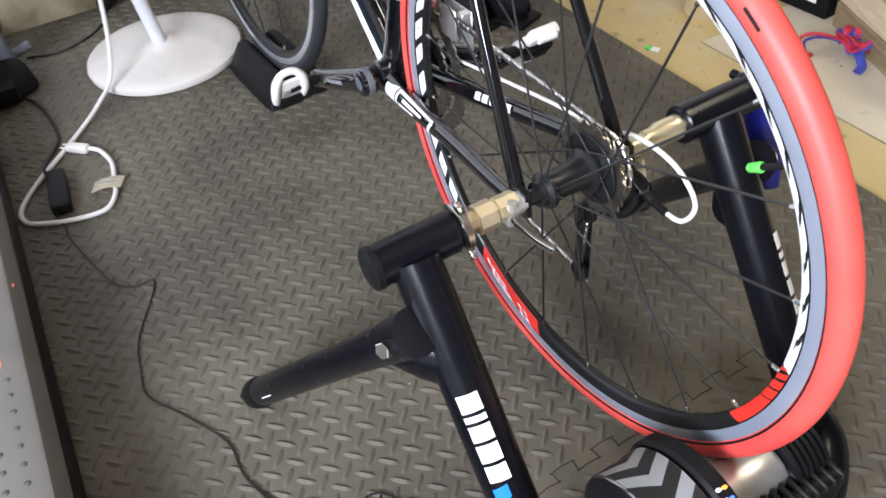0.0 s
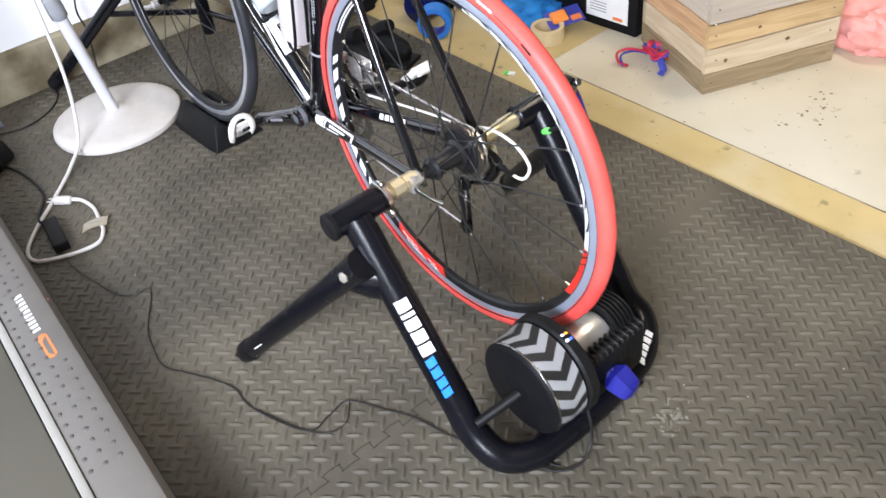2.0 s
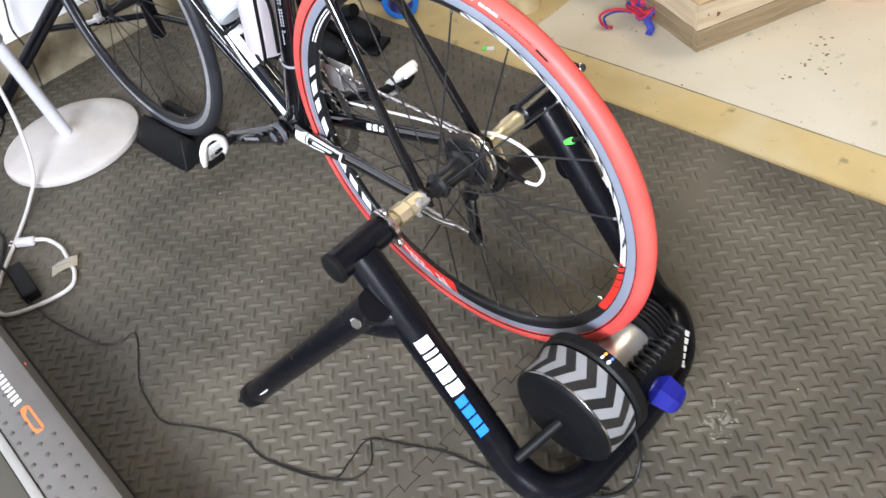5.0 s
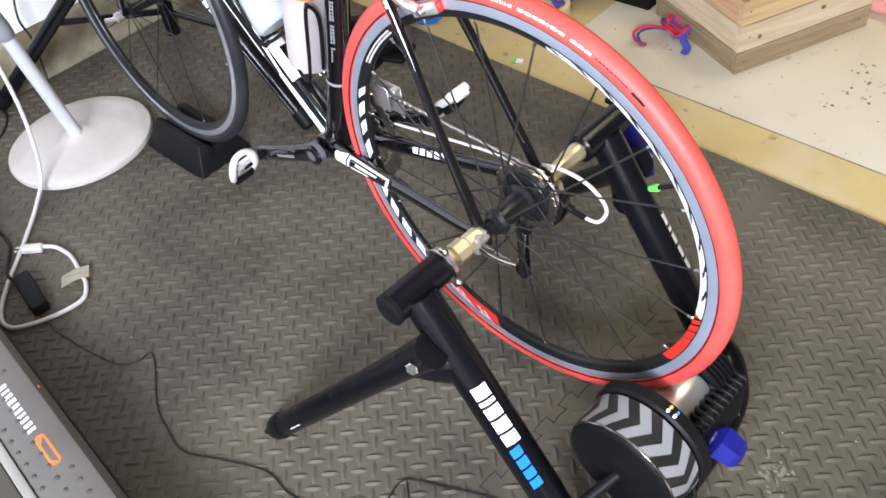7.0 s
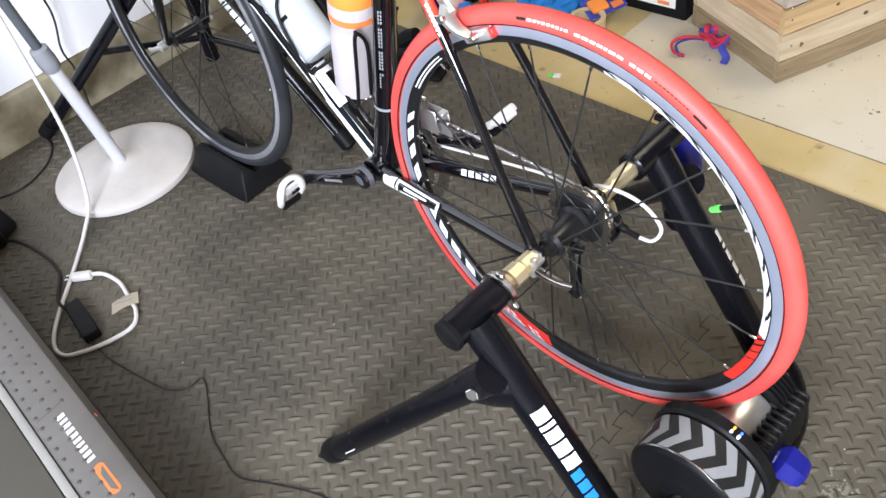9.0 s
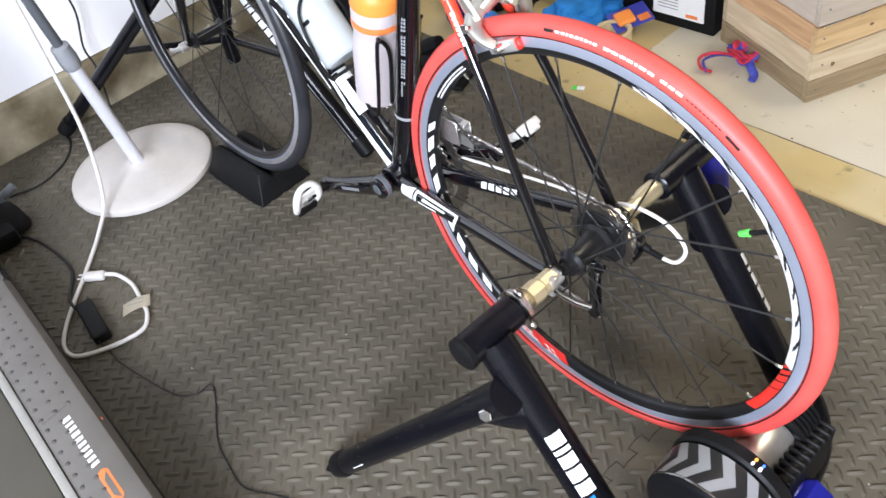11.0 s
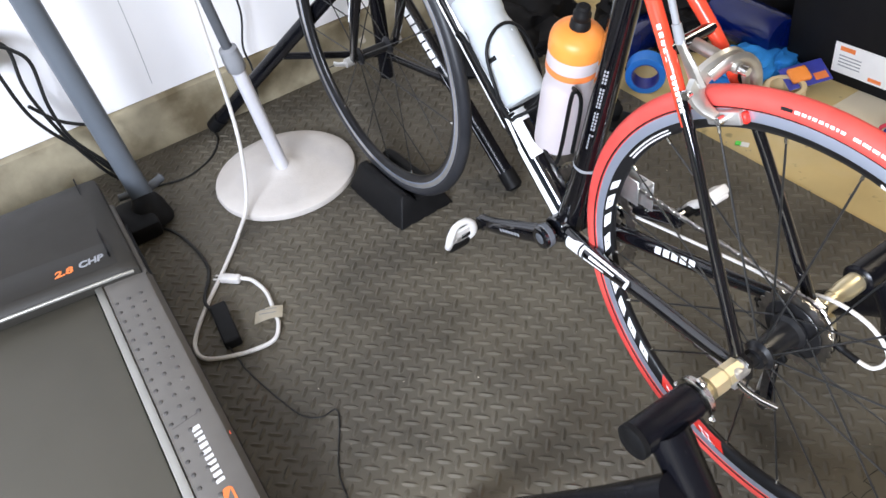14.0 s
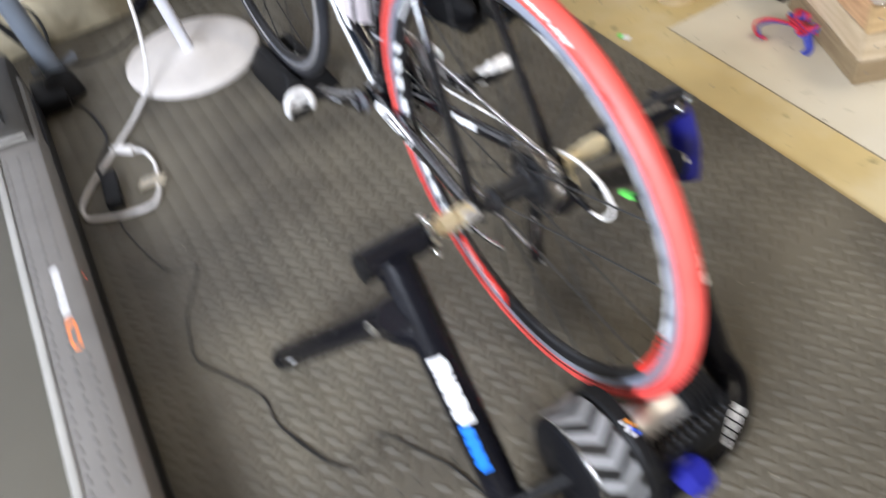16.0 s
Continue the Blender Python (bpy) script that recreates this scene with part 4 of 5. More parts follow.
# ---- turbo trainer ----
tr = empty("turbo_trainer", pose(0, -0.2, 0), "black steel wheel-on turbo trainer with flywheel", "bike trainer")
HL, HR = -0.211, 0.196
legL0, legL1 = Vector((HL, -0.022, 0.402)), Vector((-0.208, -0.250, 0.075))
legR0, legR1 = Vector((HR, -0.018, 0.398)), Vector((0.190, -0.235, 0.085))
loop = [legL0, legL0.lerp(legL1, 0.5), legL0.lerp(legL1, 0.85), legL1, (-0.195, -0.298, 0.040), (-0.150, -0.328, 0.028), (-0.09, -0.334, 0.027), (0.0, -0.334, 0.027), (0.09, -0.328, 0.028), (0.150, -0.312, 0.034), (0.190, -0.275, 0.055), legR1, legR1.lerp(legR0, 0.15), legR1.lerp(legR0, 0.5), legR0]
main = wpart("main_frame", tube(smooth_path(loop, 6), 0.0265, 24, flat=1.0), "black", tr, "bent black tubular frame")
axd = Vector((0, -0.012, AZ))
for s, x0, x1 in ((-1, -0.254, -0.158), (1, 0.140, 0.262)):
    wpart("axle_tube", cyl((x0, axd.y, AZ), (x1, axd.y, AZ), 0.0228, 28, 0.004), "black", tr, "black clamp tube")
wpart("end_cap", lathe([(-0.2585, 0.0), (-0.2585, 0.0195), (-0.256, 0.0232), (-0.249, 0.0235)], 28, m=Matrix.Translation((0, axd.y, AZ))), "blackplastic", tr, "black plastic end cap")


def lock_ring():
    bm = lathe([(-0.158, 0.010), (-0.158, 0.026), (-0.1565, 0.028), (-0.150, 0.028), (-0.148, 0.026), (-0.148, 0.010)], 30)
    tabs = [box(-0.157, -0.149, -0.007, 0.007, 0.024, 0.036, 0.002, 1, pose(0, 0, 0, g, 0, 0)) for g in (10, 130, 250)]
    bm = join(bm, *tabs)
    bm.transform(Matrix.Translation((0, axd.y, AZ)))
    return bm


wpart("lock_ring", lock_ring(), "steel", tr, "bright steel locking ring with tabs")
wpart("axle_cone", lathe([(-0.150, 0.011), (-0.134, 0.011), (-0.133, 0.0165), (-0.112, 0.0165), (-0.111, 0.0125), (-0.108, 0.0125), (-0.107, 0.0145), (-0.084, 0.0145), (-0.082, 0.011)], 8, m=Matrix.Translation((0, axd.y, AZ))), "brass", tr, "brassy hexagonal axle adjuster", smooth=False)
wpart("axle_cone", lathe([(0.142, 0.0145), (0.112, 0.0145), (0.106, 0.012), (0.092, 0.012), (0.090, 0.0)], 24, m=Matrix.Translation((0, axd.y, AZ))), "brass", tr, "brassy sliding axle cone")
wpart("clamp_housing", join(box(0.240, 0.288, axd.y - 0.016, axd.y + 0.018, AZ - 0.018, AZ + 0.022, 0.007, 3), cyl((0.262, -0.04, AZ + 0.004), (0.262, 0.026, AZ + 0.004), 0.006, 12)), "black", tr, "black clamp lever housing")
lev = wpart("clamp_lever", tube(smooth_path([(0.292, 0.012, AZ - 0.008), (0.303, 0.008, AZ - 0.042), (0.311, -0.006, AZ - 0.105), (0.310, -0.022, AZ - 0.165)]), [0.014, 0.021, 0.024, 0.018], 12, flat=0.5, side=(0.6, 0.8, 0.2)), "bluepl", tr, "blue plastic clamp lever")
for x, y, z in ((0.262, -0.032, AZ + 0.010), (0.284, -0.024, AZ + 0.012)):
    wpart("bolt", cyl((x, y, z), (x, y - 0.008, z + 0.005), 0.007, 12), "chrome", tr, "bright hex bolt")
# folding front legs with brackets, bolts and rubber feet
for s, hub, foot in ((-1, Vector((-0.246, -0.065, 0.352)), Vector((-0.366, 0.225, 0.030))), (1, Vector((0.228, -0.055, 0.338)), Vector((0.345, 0.235, 0.030)))):
    d = (foot - hub).normalized()
    lg0, lg1 = (legL0, legL1) if s < 0 else (legR0, legR1)
    root = lg0.lerp(lg1, 0.30) + Vector((0, 0.012, 0))
    wpart("bracket", tube([root, root.lerp(hub + d * 0.05, 0.4), hub + d * 0.05, hub + d * 0.10], [0.040, 0.037, 0.0275, 0.022], 20, flat=0.7), "black", tr, "black folding leg bracket")
    leg = wpart("front_leg", tube([hub - d * 0.01, hub + d * 0.05, hub + d * 0.12, foot], [0.026, 0.023, 0.021, 0.021], 20), "black", tr, "black folding front leg")
    wpart("rubber_foot", tube([foot - d * 0.006, foot + d * 0.004, foot + d * 0.018, foot + Vector((d.x * 0.03, d.y * 0.03, -0.030))], [0.0222, 0.0235, 0.0225, 0.016], 18), "blackplastic", leg, "scuffed black rubber foot")
    wpart("foot_tab", box(-0.014, 0.014, -0.012, 0.024, 0.0, 0.007, 0.003, 2, Matrix.Translation((foot.x + d.x * 0.022, foot.y + d.y * 0.022, 0.0025)) @ pose(0, 0, 0, 0, 0, math.degrees(math.atan2(-d.x, d.y)))), "blackplastic", leg, "scuffed rubber foot tab")
    c = hub + d * 0.020 + Vector((0, 0, -0.002))
    wpart("bolt", join(cyl(c + Vector((s * 0.018, -0.012, 0.012)), c + Vector((s * 0.029, -0.016, 0.016)), 0.0095, 6)), "chrome", tr, "bright bolt head")
    if s < 0:
        wpart("leg_mark", wrap(foot - d * 0.085, foot - d * 0.02, 0.0212, (-0.6, -0.7, 0.4), [((0.0, -0.001), (0.035, -0.001), (0.035, 0.001), (0.0, 0.001))], 0.0006), "decal", leg, "small white mark on the leg")
# lettering blocks along both legs
outL = Vector((-0.42, -0.84, 0.3))
wpart("leg_lettering", wrap(legL0, legL1, 0.0268, outL, glyphs(0.142, [0.020, 0.007, 0.018, 0.020, 0.019], 0.0235, 0.004, 0.0)), "decal", main, "white block lettering along the leg")
wpart("leg_lettering", wrap(legL0, legL1, 0.0268, outL, glyphs(0.248, [0.015, 0.016, 0.015, 0.014], 0.017, 0.0035, 0.2, mid=0.004)), "decalblue", main, "blue block lettering along the leg")
wpart("leg_lettering", wrap(legR0, legR1, 0.0268, (0.55, -0.65, 0.5), glyphs(0.150, [0.020, 0.007, 0.018, 0.020, 0.019], 0.020, 0.005, 0.0)), "decal", main, "white block lettering along the leg")
wpart("bar_lettering", wrap((0.105, -0.325, 0.029), (0.188, -0.285, 0.050), 0.0268, (0.1, -0.6, 0.8), glyphs(0.002, [0.012, 0.010, 0.011, 0.011, 0.011], 0.016, 0.003, 0.0)), "decal", main, "white block lettering on the cross bar")

# resistance unit
FY, FZ = -0.290, 0.152
fm = Matrix.Translation((0, FY, FZ))
ff = Matrix.Translation((-0.004, FY, FZ - 0.004)) @ Matrix.Diagonal((1, 0.93, 0.93, 1))
unit = wpart("resistance_unit", join(
    lathe([(-0.064, 0.0), (-0.064, 0.095), (-0.060, 0.099), (-0.044, 0.099), (-0.041, 0.094), (-0.040, 0.0)], 64, m=ff),
    box(0.045, 0.105, FY - 0.040, FY + 0.040, FZ - 0.070, FZ + 0.022, 0.012, 3),
    box(-0.045, 0.10, FY - 0.062, FY - 0.040, FZ - 0.08, FZ + 0.020, 0.010, 3),
    box(-0.03, 0.09, FY - 0.02, FY + 0.05, 0.030, FZ - 0.045, 0.010, 2)), "blackplastic", tr, "black housing with cooling ribs")
for i in range(11):
    wpart("cooling_rib", box(-0.034 + i * 0.0125, -0.0285 + i * 0.0125, FY - 0.062, FY - 0.030, FZ - 0.060, FZ + 0.022, 0.002, 1), "blackplastic", unit)
for i in range(6):
    wpart("cooling_rib", lathe([(0.052 + i * 0.008, 0.028), (0.052 + i * 0.008, 0.046), (0.056 + i * 0.008, 0.046), (0.056 + i * 0.008, 0.028)], 28, closed=True, m=fm), "blackplastic", unit)
wpart("roller", lathe([(-0.040, 0.0), (-0.040, 0.0335), (-0.038, 0.0345), (0.046, 0.0345), (0.048, 0.0335), (0.048, 0.0)], 48, m=fm), "silver", tr, "bright steel roller under the tyre")
fly = wpart("flywheel", lathe([(-0.128, 0.0), (-0.128, 0.016), (-0.133, 0.018), (-0.133, 0.030), (-0.1285, 0.034), (-0.130, 0.082), (-0.128, 0.0885), (-0.124, 0.0915), (-0.068, 0.0940), (-0.066, 0.092), (-0.065, 0.0)], 96, m=ff), "flysteel", tr, "heavy steel flywheel with grey chevrons")
wpart("flywheel_face", lathe([(-0.1335, 0.0), (-0.1335, 0.012), (-0.1345, 0.017), (-0.1345, 0.032), (-0.131, 0.037), (-0.1325, 0.081), (-0.1295, 0.0885), (-0.1265, 0.0912)], 72, m=ff), "flyface", fly, "flat black flywheel face")


def chevrons(a0s, width, lift):
    bm = bmesh.new()
    for a0 in a0s:
        for x0, x1, k0, k1 in ((-0.1235, -0.096, 0.0, 13.0), (-0.096, -0.0685, 13.0, 0.0)):
            n = 5
            rows = []
            for i in range(n + 1):
                f = i / n
                x = x0 + (x1 - x0) * f
                r = 0.0917 + (x + 0.124) * 0.042 + lift
                rows.append([bm.verts.new((x, r * math.cos(radians(a0 + k0 + (k1 - k0) * f + w)), r * math.sin(radians(a0 + k0 + (k1 - k0) * f + w)))) for w in (0, width / 2, width)])
            for p, q in zip(rows, rows[1:]):
                for i in range(2):
                    bm.faces.new((p[i], q[i], q[i + 1], p[i + 1]))
    bm.transform(ff)
    return bm


wpart("chevron_band", lathe([(-0.1238, 0.0919), (-0.0682, 0.0942)], 60, a0=0, a1=360, m=ff), "flyblack", fly, "black backing of the chevrons")
for a in range(10, 370, 24):
    wpart("chevron", chevrons([a], 12, 0.0006), "flygrey", fly, "grey chevron on the flywheel")
for a, x, r, q in ((100, -0.060, 0.0026, "led_white"), (93, -0.060, 0.0022, "led_white"), (100.5, -0.053, 0.0020, "led_blue"), (93.5, -0.053, 0.0022, "led_orange")):
    wpart("indicator", ball((x, FY + 0.0922 * math.cos(radians(a + 12)), FZ - 0.004 + 0.0922 * math.sin(radians(a + 12))), r, 1.5, 1.0, 0.35, 10), q, unit, "small lit indicator")
wpart("pivot_rod", join(cyl((-0.207, -0.262, 0.102), (-0.132, FY, FZ - 0.012), 0.0085, 14)), "blackplastic", tr, "black pivot rod")
knob = wpart("tension_knob", join(cyl((0.016, -0.335, 0.113), (0.018, -0.352, 0.108), 0.018, 12), tube([(0.018, -0.350, 0.109), (0.0195, -0.360, 0.106), (0.021, -0.385, 0.098), (0.0215, -0.392, 0.096), (0.022, -0.396, 0.095)], [0.020, 0.030, 0.0255, 0.021, 0.010], 6)), "bluepl", tr, "dark blue faceted tension knob", smooth=False)
wpart("knob_shaft", cyl((0.012, -0.29, 0.125), (0.016, -0.34, 0.112), 0.007, 12), "silver", tr, "threaded knob shaft")
for x in (-0.120, 0.090):
    wpart("rubber_foot", box(x - 0.020, x + 0.020, -0.350, -0.318, 0.0, 0.010, 0.003), "blackplastic", tr, "flat rubber foot")
wpart("power_lead", tube(smooth_path([(-0.045, -0.335, 0.13), (-0.055, -0.368, 0.075), (-0.060, -0.378, 0.030), (-0.085, -0.385, 0.006), (-0.115, -0.380, 0.004), (-0.135, -0.366, 0.005), (-0.15, -0.350, 0.012)]), 0.0026, 8), "wire", tr, "black power lead")

# ---- riser block under the front wheel ----
bw = bike.matrix_basis @ FW


def riser():
    """A moulded block, wider at its foot, with a dished groove along the top."""
    prof = [(-0.078, 0.0), (-0.074, 0.008), (-0.050, 0.060), (-0.044, 0.065), (-0.030, 0.065), (-0.022, 0.058), (-0.014, 0.045), (0.014, 0.045), (0.022, 0.058), (0.030, 0.065), (0.044, 0.065), (0.050, 0.060), (0.074, 0.008), (0.078, 0.0)]
    bm = bmesh.new()
    rows = []
    for f in (-1, -0.97, -0.6, -0.3, 0, 0.3, 0.6, 0.97, 1):
        taper = 1 - 0.06 * abs(f) ** 8
        rise = 1 + 0.12 * f * f - 0.10 * abs(f) ** 12
        y = f * 0.118
        rows.append([bm.verts.new((x * taper, y - math.copysign(0.024, f) * (z / 0.065) * abs(f) ** 2, z * rise)) for x, z in prof])
    for a, b in zip(rows, rows[1:]):
        for k in range(len(prof) - 1):
            bm.faces.new((a[k], a[k + 1], b[k + 1], b[k]))
    for r in (rows[0][::-1], rows[-1]):
        bm.faces.new(r)
    bm.faces.new([r[0] for r in rows] + [r[-1] for r in rows[::-1]])
    bmesh.ops.recalc_face_normals(bm, faces=bm.faces)
    bmesh.ops.bevel(bm, geom=[e for e in bm.edges if len(e.link_faces) == 2 and e.calc_face_angle(0) > 0.7], offset=0.007, segments=3, affect="EDGES", profile=0.5, clamp_overlap=True)
    return bm


block = tagged(part("wheel_riser_block", riser(), "blackplastic"), "black plastic riser block under the front wheel", "riser block")
block.matrix_basis = pose(bw.x - 0.012, bw.y - 0.010, 0.0, 0, 0, 2)

# ---- pedestal fan stand ----
stand = empty("pedestal_stand", pose(-0.175, 1.314, 0), "white pedestal fan stand with dusty round base", "fan stand")
part("base", lathe([(0.0, 0.0), (0.0, 0.174), (0.003, 0.179), (0.010, 0.181), (0.018, 0.179), (0.022, 0.173), (0.026, 0.145), (0.034, 0.060), (0.042, 0.030), (0.048, 0.022), (0.050, 0.0)], 72, "Z"), "dusty", stand, "dusty white round weighted base")
up = Vector((-0.042, -0.030, 0.325)).normalized()
foot_ = Vector((-0.006, -0.012, 0.045))
part("pole", tube([foot_, foot_ + up * 0.32], 0.0165, 20), "polewhite", stand, "white lower pole")
part("collar", tube([foot_ + up * 0.305, foot_ + up * 0.31, foot_ + up * 0.335, foot_ + up * 0.365, foot_ + up * 0.37], [0.017, 0.0215, 0.0225, 0.0205, 0.013], 20), "decalgrey", stand, "grey height collar")
part("inner_pole", tube([foot_ + up * 0.36, foot_ + up * 0.95], 0.0115, 16), "greymetal", stand, "dark grey upper pole")

# ---- repair stand behind the front wheel ----
rs = empty("repair_stand", pose(0.10, 1.35, 0), "black folding bicycle repair stand on tripod legs", "repair stand")
apex = Vector((0.150, 1.245, 0.51))
lA, lB = Vector((-0.230, 1.655, 0.020)), Vector((0.215, 0.872, 0.020))
legA = wpart("stand_leg", tube([lA, lA.lerp(apex, 0.5), apex], 0.0185, 16), "black", rs, "black tripod leg")
legB = wpart("stand_leg", tube([lB, lB.lerp(apex, 0.5), apex], 0.0175, 16), "black", rs, "black tripod leg")
wpart("leg_stripe", wrap(lB, apex, 0.0177, (-1, -0.2, 0.3), [((0.03, -0.0012), (0.30, -0.0012), (0.30, 0.0012), (0.03, 0.0012))]), "decalgrey", legB, "thin pale stripe along the leg")
wpart("leg_lettering", wrap(lB, apex, 0.0177, (-1, -0.5, 0.3), glyphs(0.32, [0.018] * 8, 0.015, 0.004, 0.0)), "decal", legB, "white block lettering on the leg")
for p, q in ((lA, apex), (lB, apex)):
    d = (q - p).normalized()
    wpart("foot_cap", tube([p - d * 0.014, p - d * 0.008, p + d * 0.035], [0.014, 0.021, 0.021], 14), "blackplastic", rs, "black rubber foot cap")
wpart("mast", tube([(0.20, 1.40, 0.10), (0.185, 1.35, 0.30), apex + Vector((-0.02, -0.04, 0.25))], 0.019, 16), "black", rs, "black upright mast")
wpart("brace", join(tube([lA.lerp(apex, 0.44), (0.195, 1.385, 0.17)], 0.009, 10), tube([lB.lerp(apex, 0.44), (0.195, 1.385, 0.17)], 0.009, 10)), "black", rs, "thin black tripod brace")
wpart("apex_clamp", join(cyl(apex + Vector((-0.03, 0.02, -0.03)), apex + Vector((0.03, -0.02, 0.05)), 0.032, 18)), "blackplastic", rs, "black tripod clamp")

# ---- treadmill ----
tm = empty("treadmill", pose(-0.95, 0.3, 0), "grey folding treadmill with studded side rail", "treadmill")
Y0, Y1, TX = -0.75, 1.060, -0.603
rail = wpart("side_rail", join(
    prism([(-0.699, 0.112), (-0.699, 0.127), (-0.695, 0.129), (-0.622, 0.129), (-0.614, 0.126), (TX, 0.105), (TX, 0.030), (-0.612, 0.024), (-0.70, 0.024)], Y1 - Y0, Matrix(((1, 0, 0, 0), (0, 0, -1, Y1), (0, 1, 0, 0), (0, 0, 0, 1)))),
    box(-0.70, -0.608, Y1 - 0.01, 1.34, 0.024, 0.127, 0.006)), "railgrey", tm, "grey plastic side rail")
wpart("rail_trim", box(-0.7165, -0.7005, Y0, Y1 + 0.005, 0.108, 0.1315, 0.003, 2), "silverstrip", tm, "pale silver strip along the belt")
wpart("rail_side", box(-0.612, TX + 0.002, Y0, 1.30, 0.026, 0.088, 0.004), "blackplastic", tm, "black side skirt of the rail")
stud = []
for i in range(3):
    for j in range(31):
        x, y = -0.689 + i * 0.0250, 0.772 + 0.217 - j * 0.0302
        if not (i == 2 and 0.365 < y < 0.625):
            stud.append((x, y))
proto = None
for x, y in stud:
    if proto is None:
        proto = wpart("stud", lathe([(0.0, 0.0046), (0.0010, 0.0042), (0.0018, 0.0028), (0.0020, 0.0)], 10, "Z"), "railknob", tm)
        proto.matrix_basis = pose(0, 0, 0)
        proto.data.transform(tm.matrix_basis)
        ob = proto
    else:
        ob = new("stud", proto.data)
        ob.parent = tm
    ob.matrix_basis = tm.matrix_basis.inverted() @ pose(x, y, 0.1290)
# lettering blocks and orange badge on the rail
wpart("rail_lettering", flat_quads(glyphs(0, [0.010, 0.007, 0.009, 0.010, 0.009, 0.008, 0.007, 0.008, 0.009, 0.008], 0.015, 0.0052, 0.15), Matrix(((0, -1, 0, -0.655), (-1, 0, 0, 0.598), (0, 0, -1, 0.1293), (0, 0, 0, 1))) @ Matrix.Scale(-1, 4, (0, 0, 1))), "decal", rail, "pale block lettering on the rail")
badge = []
for k in range(16):
    g = 2 * math.pi * k / 16
    badge.append((-0.652 + 0.0095 * math.cos(g), 0.415 + (0.028 if math.sin(g) > 0 else -0.028) + 0.0095 * math.sin(g)))
wpart("rail_badge", join(prism(badge, 0.0006, Matrix.Translation((0, 0, 0.1290)))), "decalorange", rail, "orange oval badge on the rail", smooth=False)
wpart("rail_badge_slot", flat_quads([((-0.6565, 0.392), (-0.6475, 0.380), (-0.6475, 0.445), (-0.6565, 0.430))], Matrix.Translation((0, 0, 0.1294))), "railgrey", rail, "grey slot in the badge")
wpart("rail_mark", flat_quads([((-0.69, 0.615), (-0.64, 0.623), (-0.64, 0.625), (-0.69, 0.6165))], Matrix.Translation((0, 0, 0.1290))), "railknob", rail, "thin dark line on the rail")
wpart("running_belt", join(box(-1.19, -0.7195, Y0 + 0.03, Y1 + 0.05, 0.085, 0.113, 0.004, 2)), "belt", tm, "dark grey running belt")
wpart("deck", box(-1.25, -0.64, Y0, Y1 + 0.03, 0.035, 0.083, 0.006), "blackplastic", tm, "black treadmill deck")
wpart("side_rail", box(-1.30, -1.195, Y0, Y1, 0.024, 0.129, 0.006), "railgrey", tm, "grey plastic side rail")


def hood():
    prof = [(y + 0.045, z) for y, z in ((1.008, 0.118), (1.004, 0.138), (1.008, 0.150), (1.022, 0.160), (1.060, 0.172), (1.150, 0.184), (1.250, 0.186), (1.330, 0.178), (1.372, 0.160), (1.385, 0.130), (1.388, 0.03))]
    bm = bmesh.new()
    rows = []
    for x, k in ((-1.28, 0.9), (-1.265, 1.0), (-0.95, 1.03), (-0.66, 1.0), (-0.630, 0.985), (-0.620, 0.93), (-0.617, 0.8)):
        rows.append([bm.verts.new((x, y + 0.10 * (-0.62 - x) * max(0, 1 - (y - 1.05) / 0.3), 0.03 + (z - 0.03) * k)) for y, z in prof])
    for a, b in zip(rows, rows[1:]):
        for i in range(len(prof) - 1):
            bm.faces.new((a[i], a[i + 1], b[i + 1], b[i]))
    bm.faces.new(rows[-1] + [bm.verts.new((-0.617, 1.433, 0.02)), bm.verts.new((-0.617, 1.053, 0.02))])
    return bm


HOODP = [(y + 0.045, z) for y, z in ((1.022, 0.160), (1.060, 0.172), (1.150, 0.184), (1.250, 0.186), (1.330, 0.178))]


def on_hood(bm, lift):
    """Drops flat work in plan onto the hood's top."""
    for v in bm.verts:
        y = v.co.y - 0.10 * (-0.62 - v.co.x) * max(0, 1 - (v.co.y - 1.05) / 0.3)
        k = np.interp(v.co.x, [-1.28, -1.265, -0.95, -0.66, -0.63], [0.9, 1.0, 1.03, 1.0, 0.985])
        v.co.z += 0.03 + (float(np.interp(y, [p[0] for p in HOODP], [p[1] for p in HOODP])) - 0.03) * float(k) + lift
    return bm


def hood_band():
    bm = bmesh.new()
    rows = []
    for i in range(25):
        x = -1.20 + (1.20 - 0.652) * i / 24
        bow = 0.10 * (-0.62 - x)
        rows.append([bm.verts.new((x, 1.069 + bow + 0.062 * f, 0)) for f in (0, 0.25, 0.5, 0.75, 1)])
    for a, b in zip(rows, rows[1:]):
        for k in range(4):
            bm.faces.new((a[k], a[k + 1], b[k + 1], b[k]))
    return on_hood(bm, 0.0008)


hd = wpart("motor_hood", hood(), "hood", tm, "dark grey textured motor hood")
wpart("hood_strip", tube([(-1.26, 1.1125, 0.143), (-0.95, 1.080, 0.147), (-0.66, 1.0525, 0.143), (-0.632, 1.052, 0.140)], 0.0042, 10, flat=0.8), "silverstrip", hd, "pale silver edge strip on the hood")
wpart("hood_panel", hood_band(), "hoodpanel", hd, "glossier dark front band")
PRINT = Matrix.Translation((-0.773, 1.098, 0)) @ pose(0, 0, 0, 0, 0, -3)
wpart("hood_digits", on_hood(lettering("2.8", 0.0185, PRINT @ Matrix.Diagonal((1.65, 1, 1, 1))), 0.0014), "decalorange", hd, "orange raised digits", smooth=False)
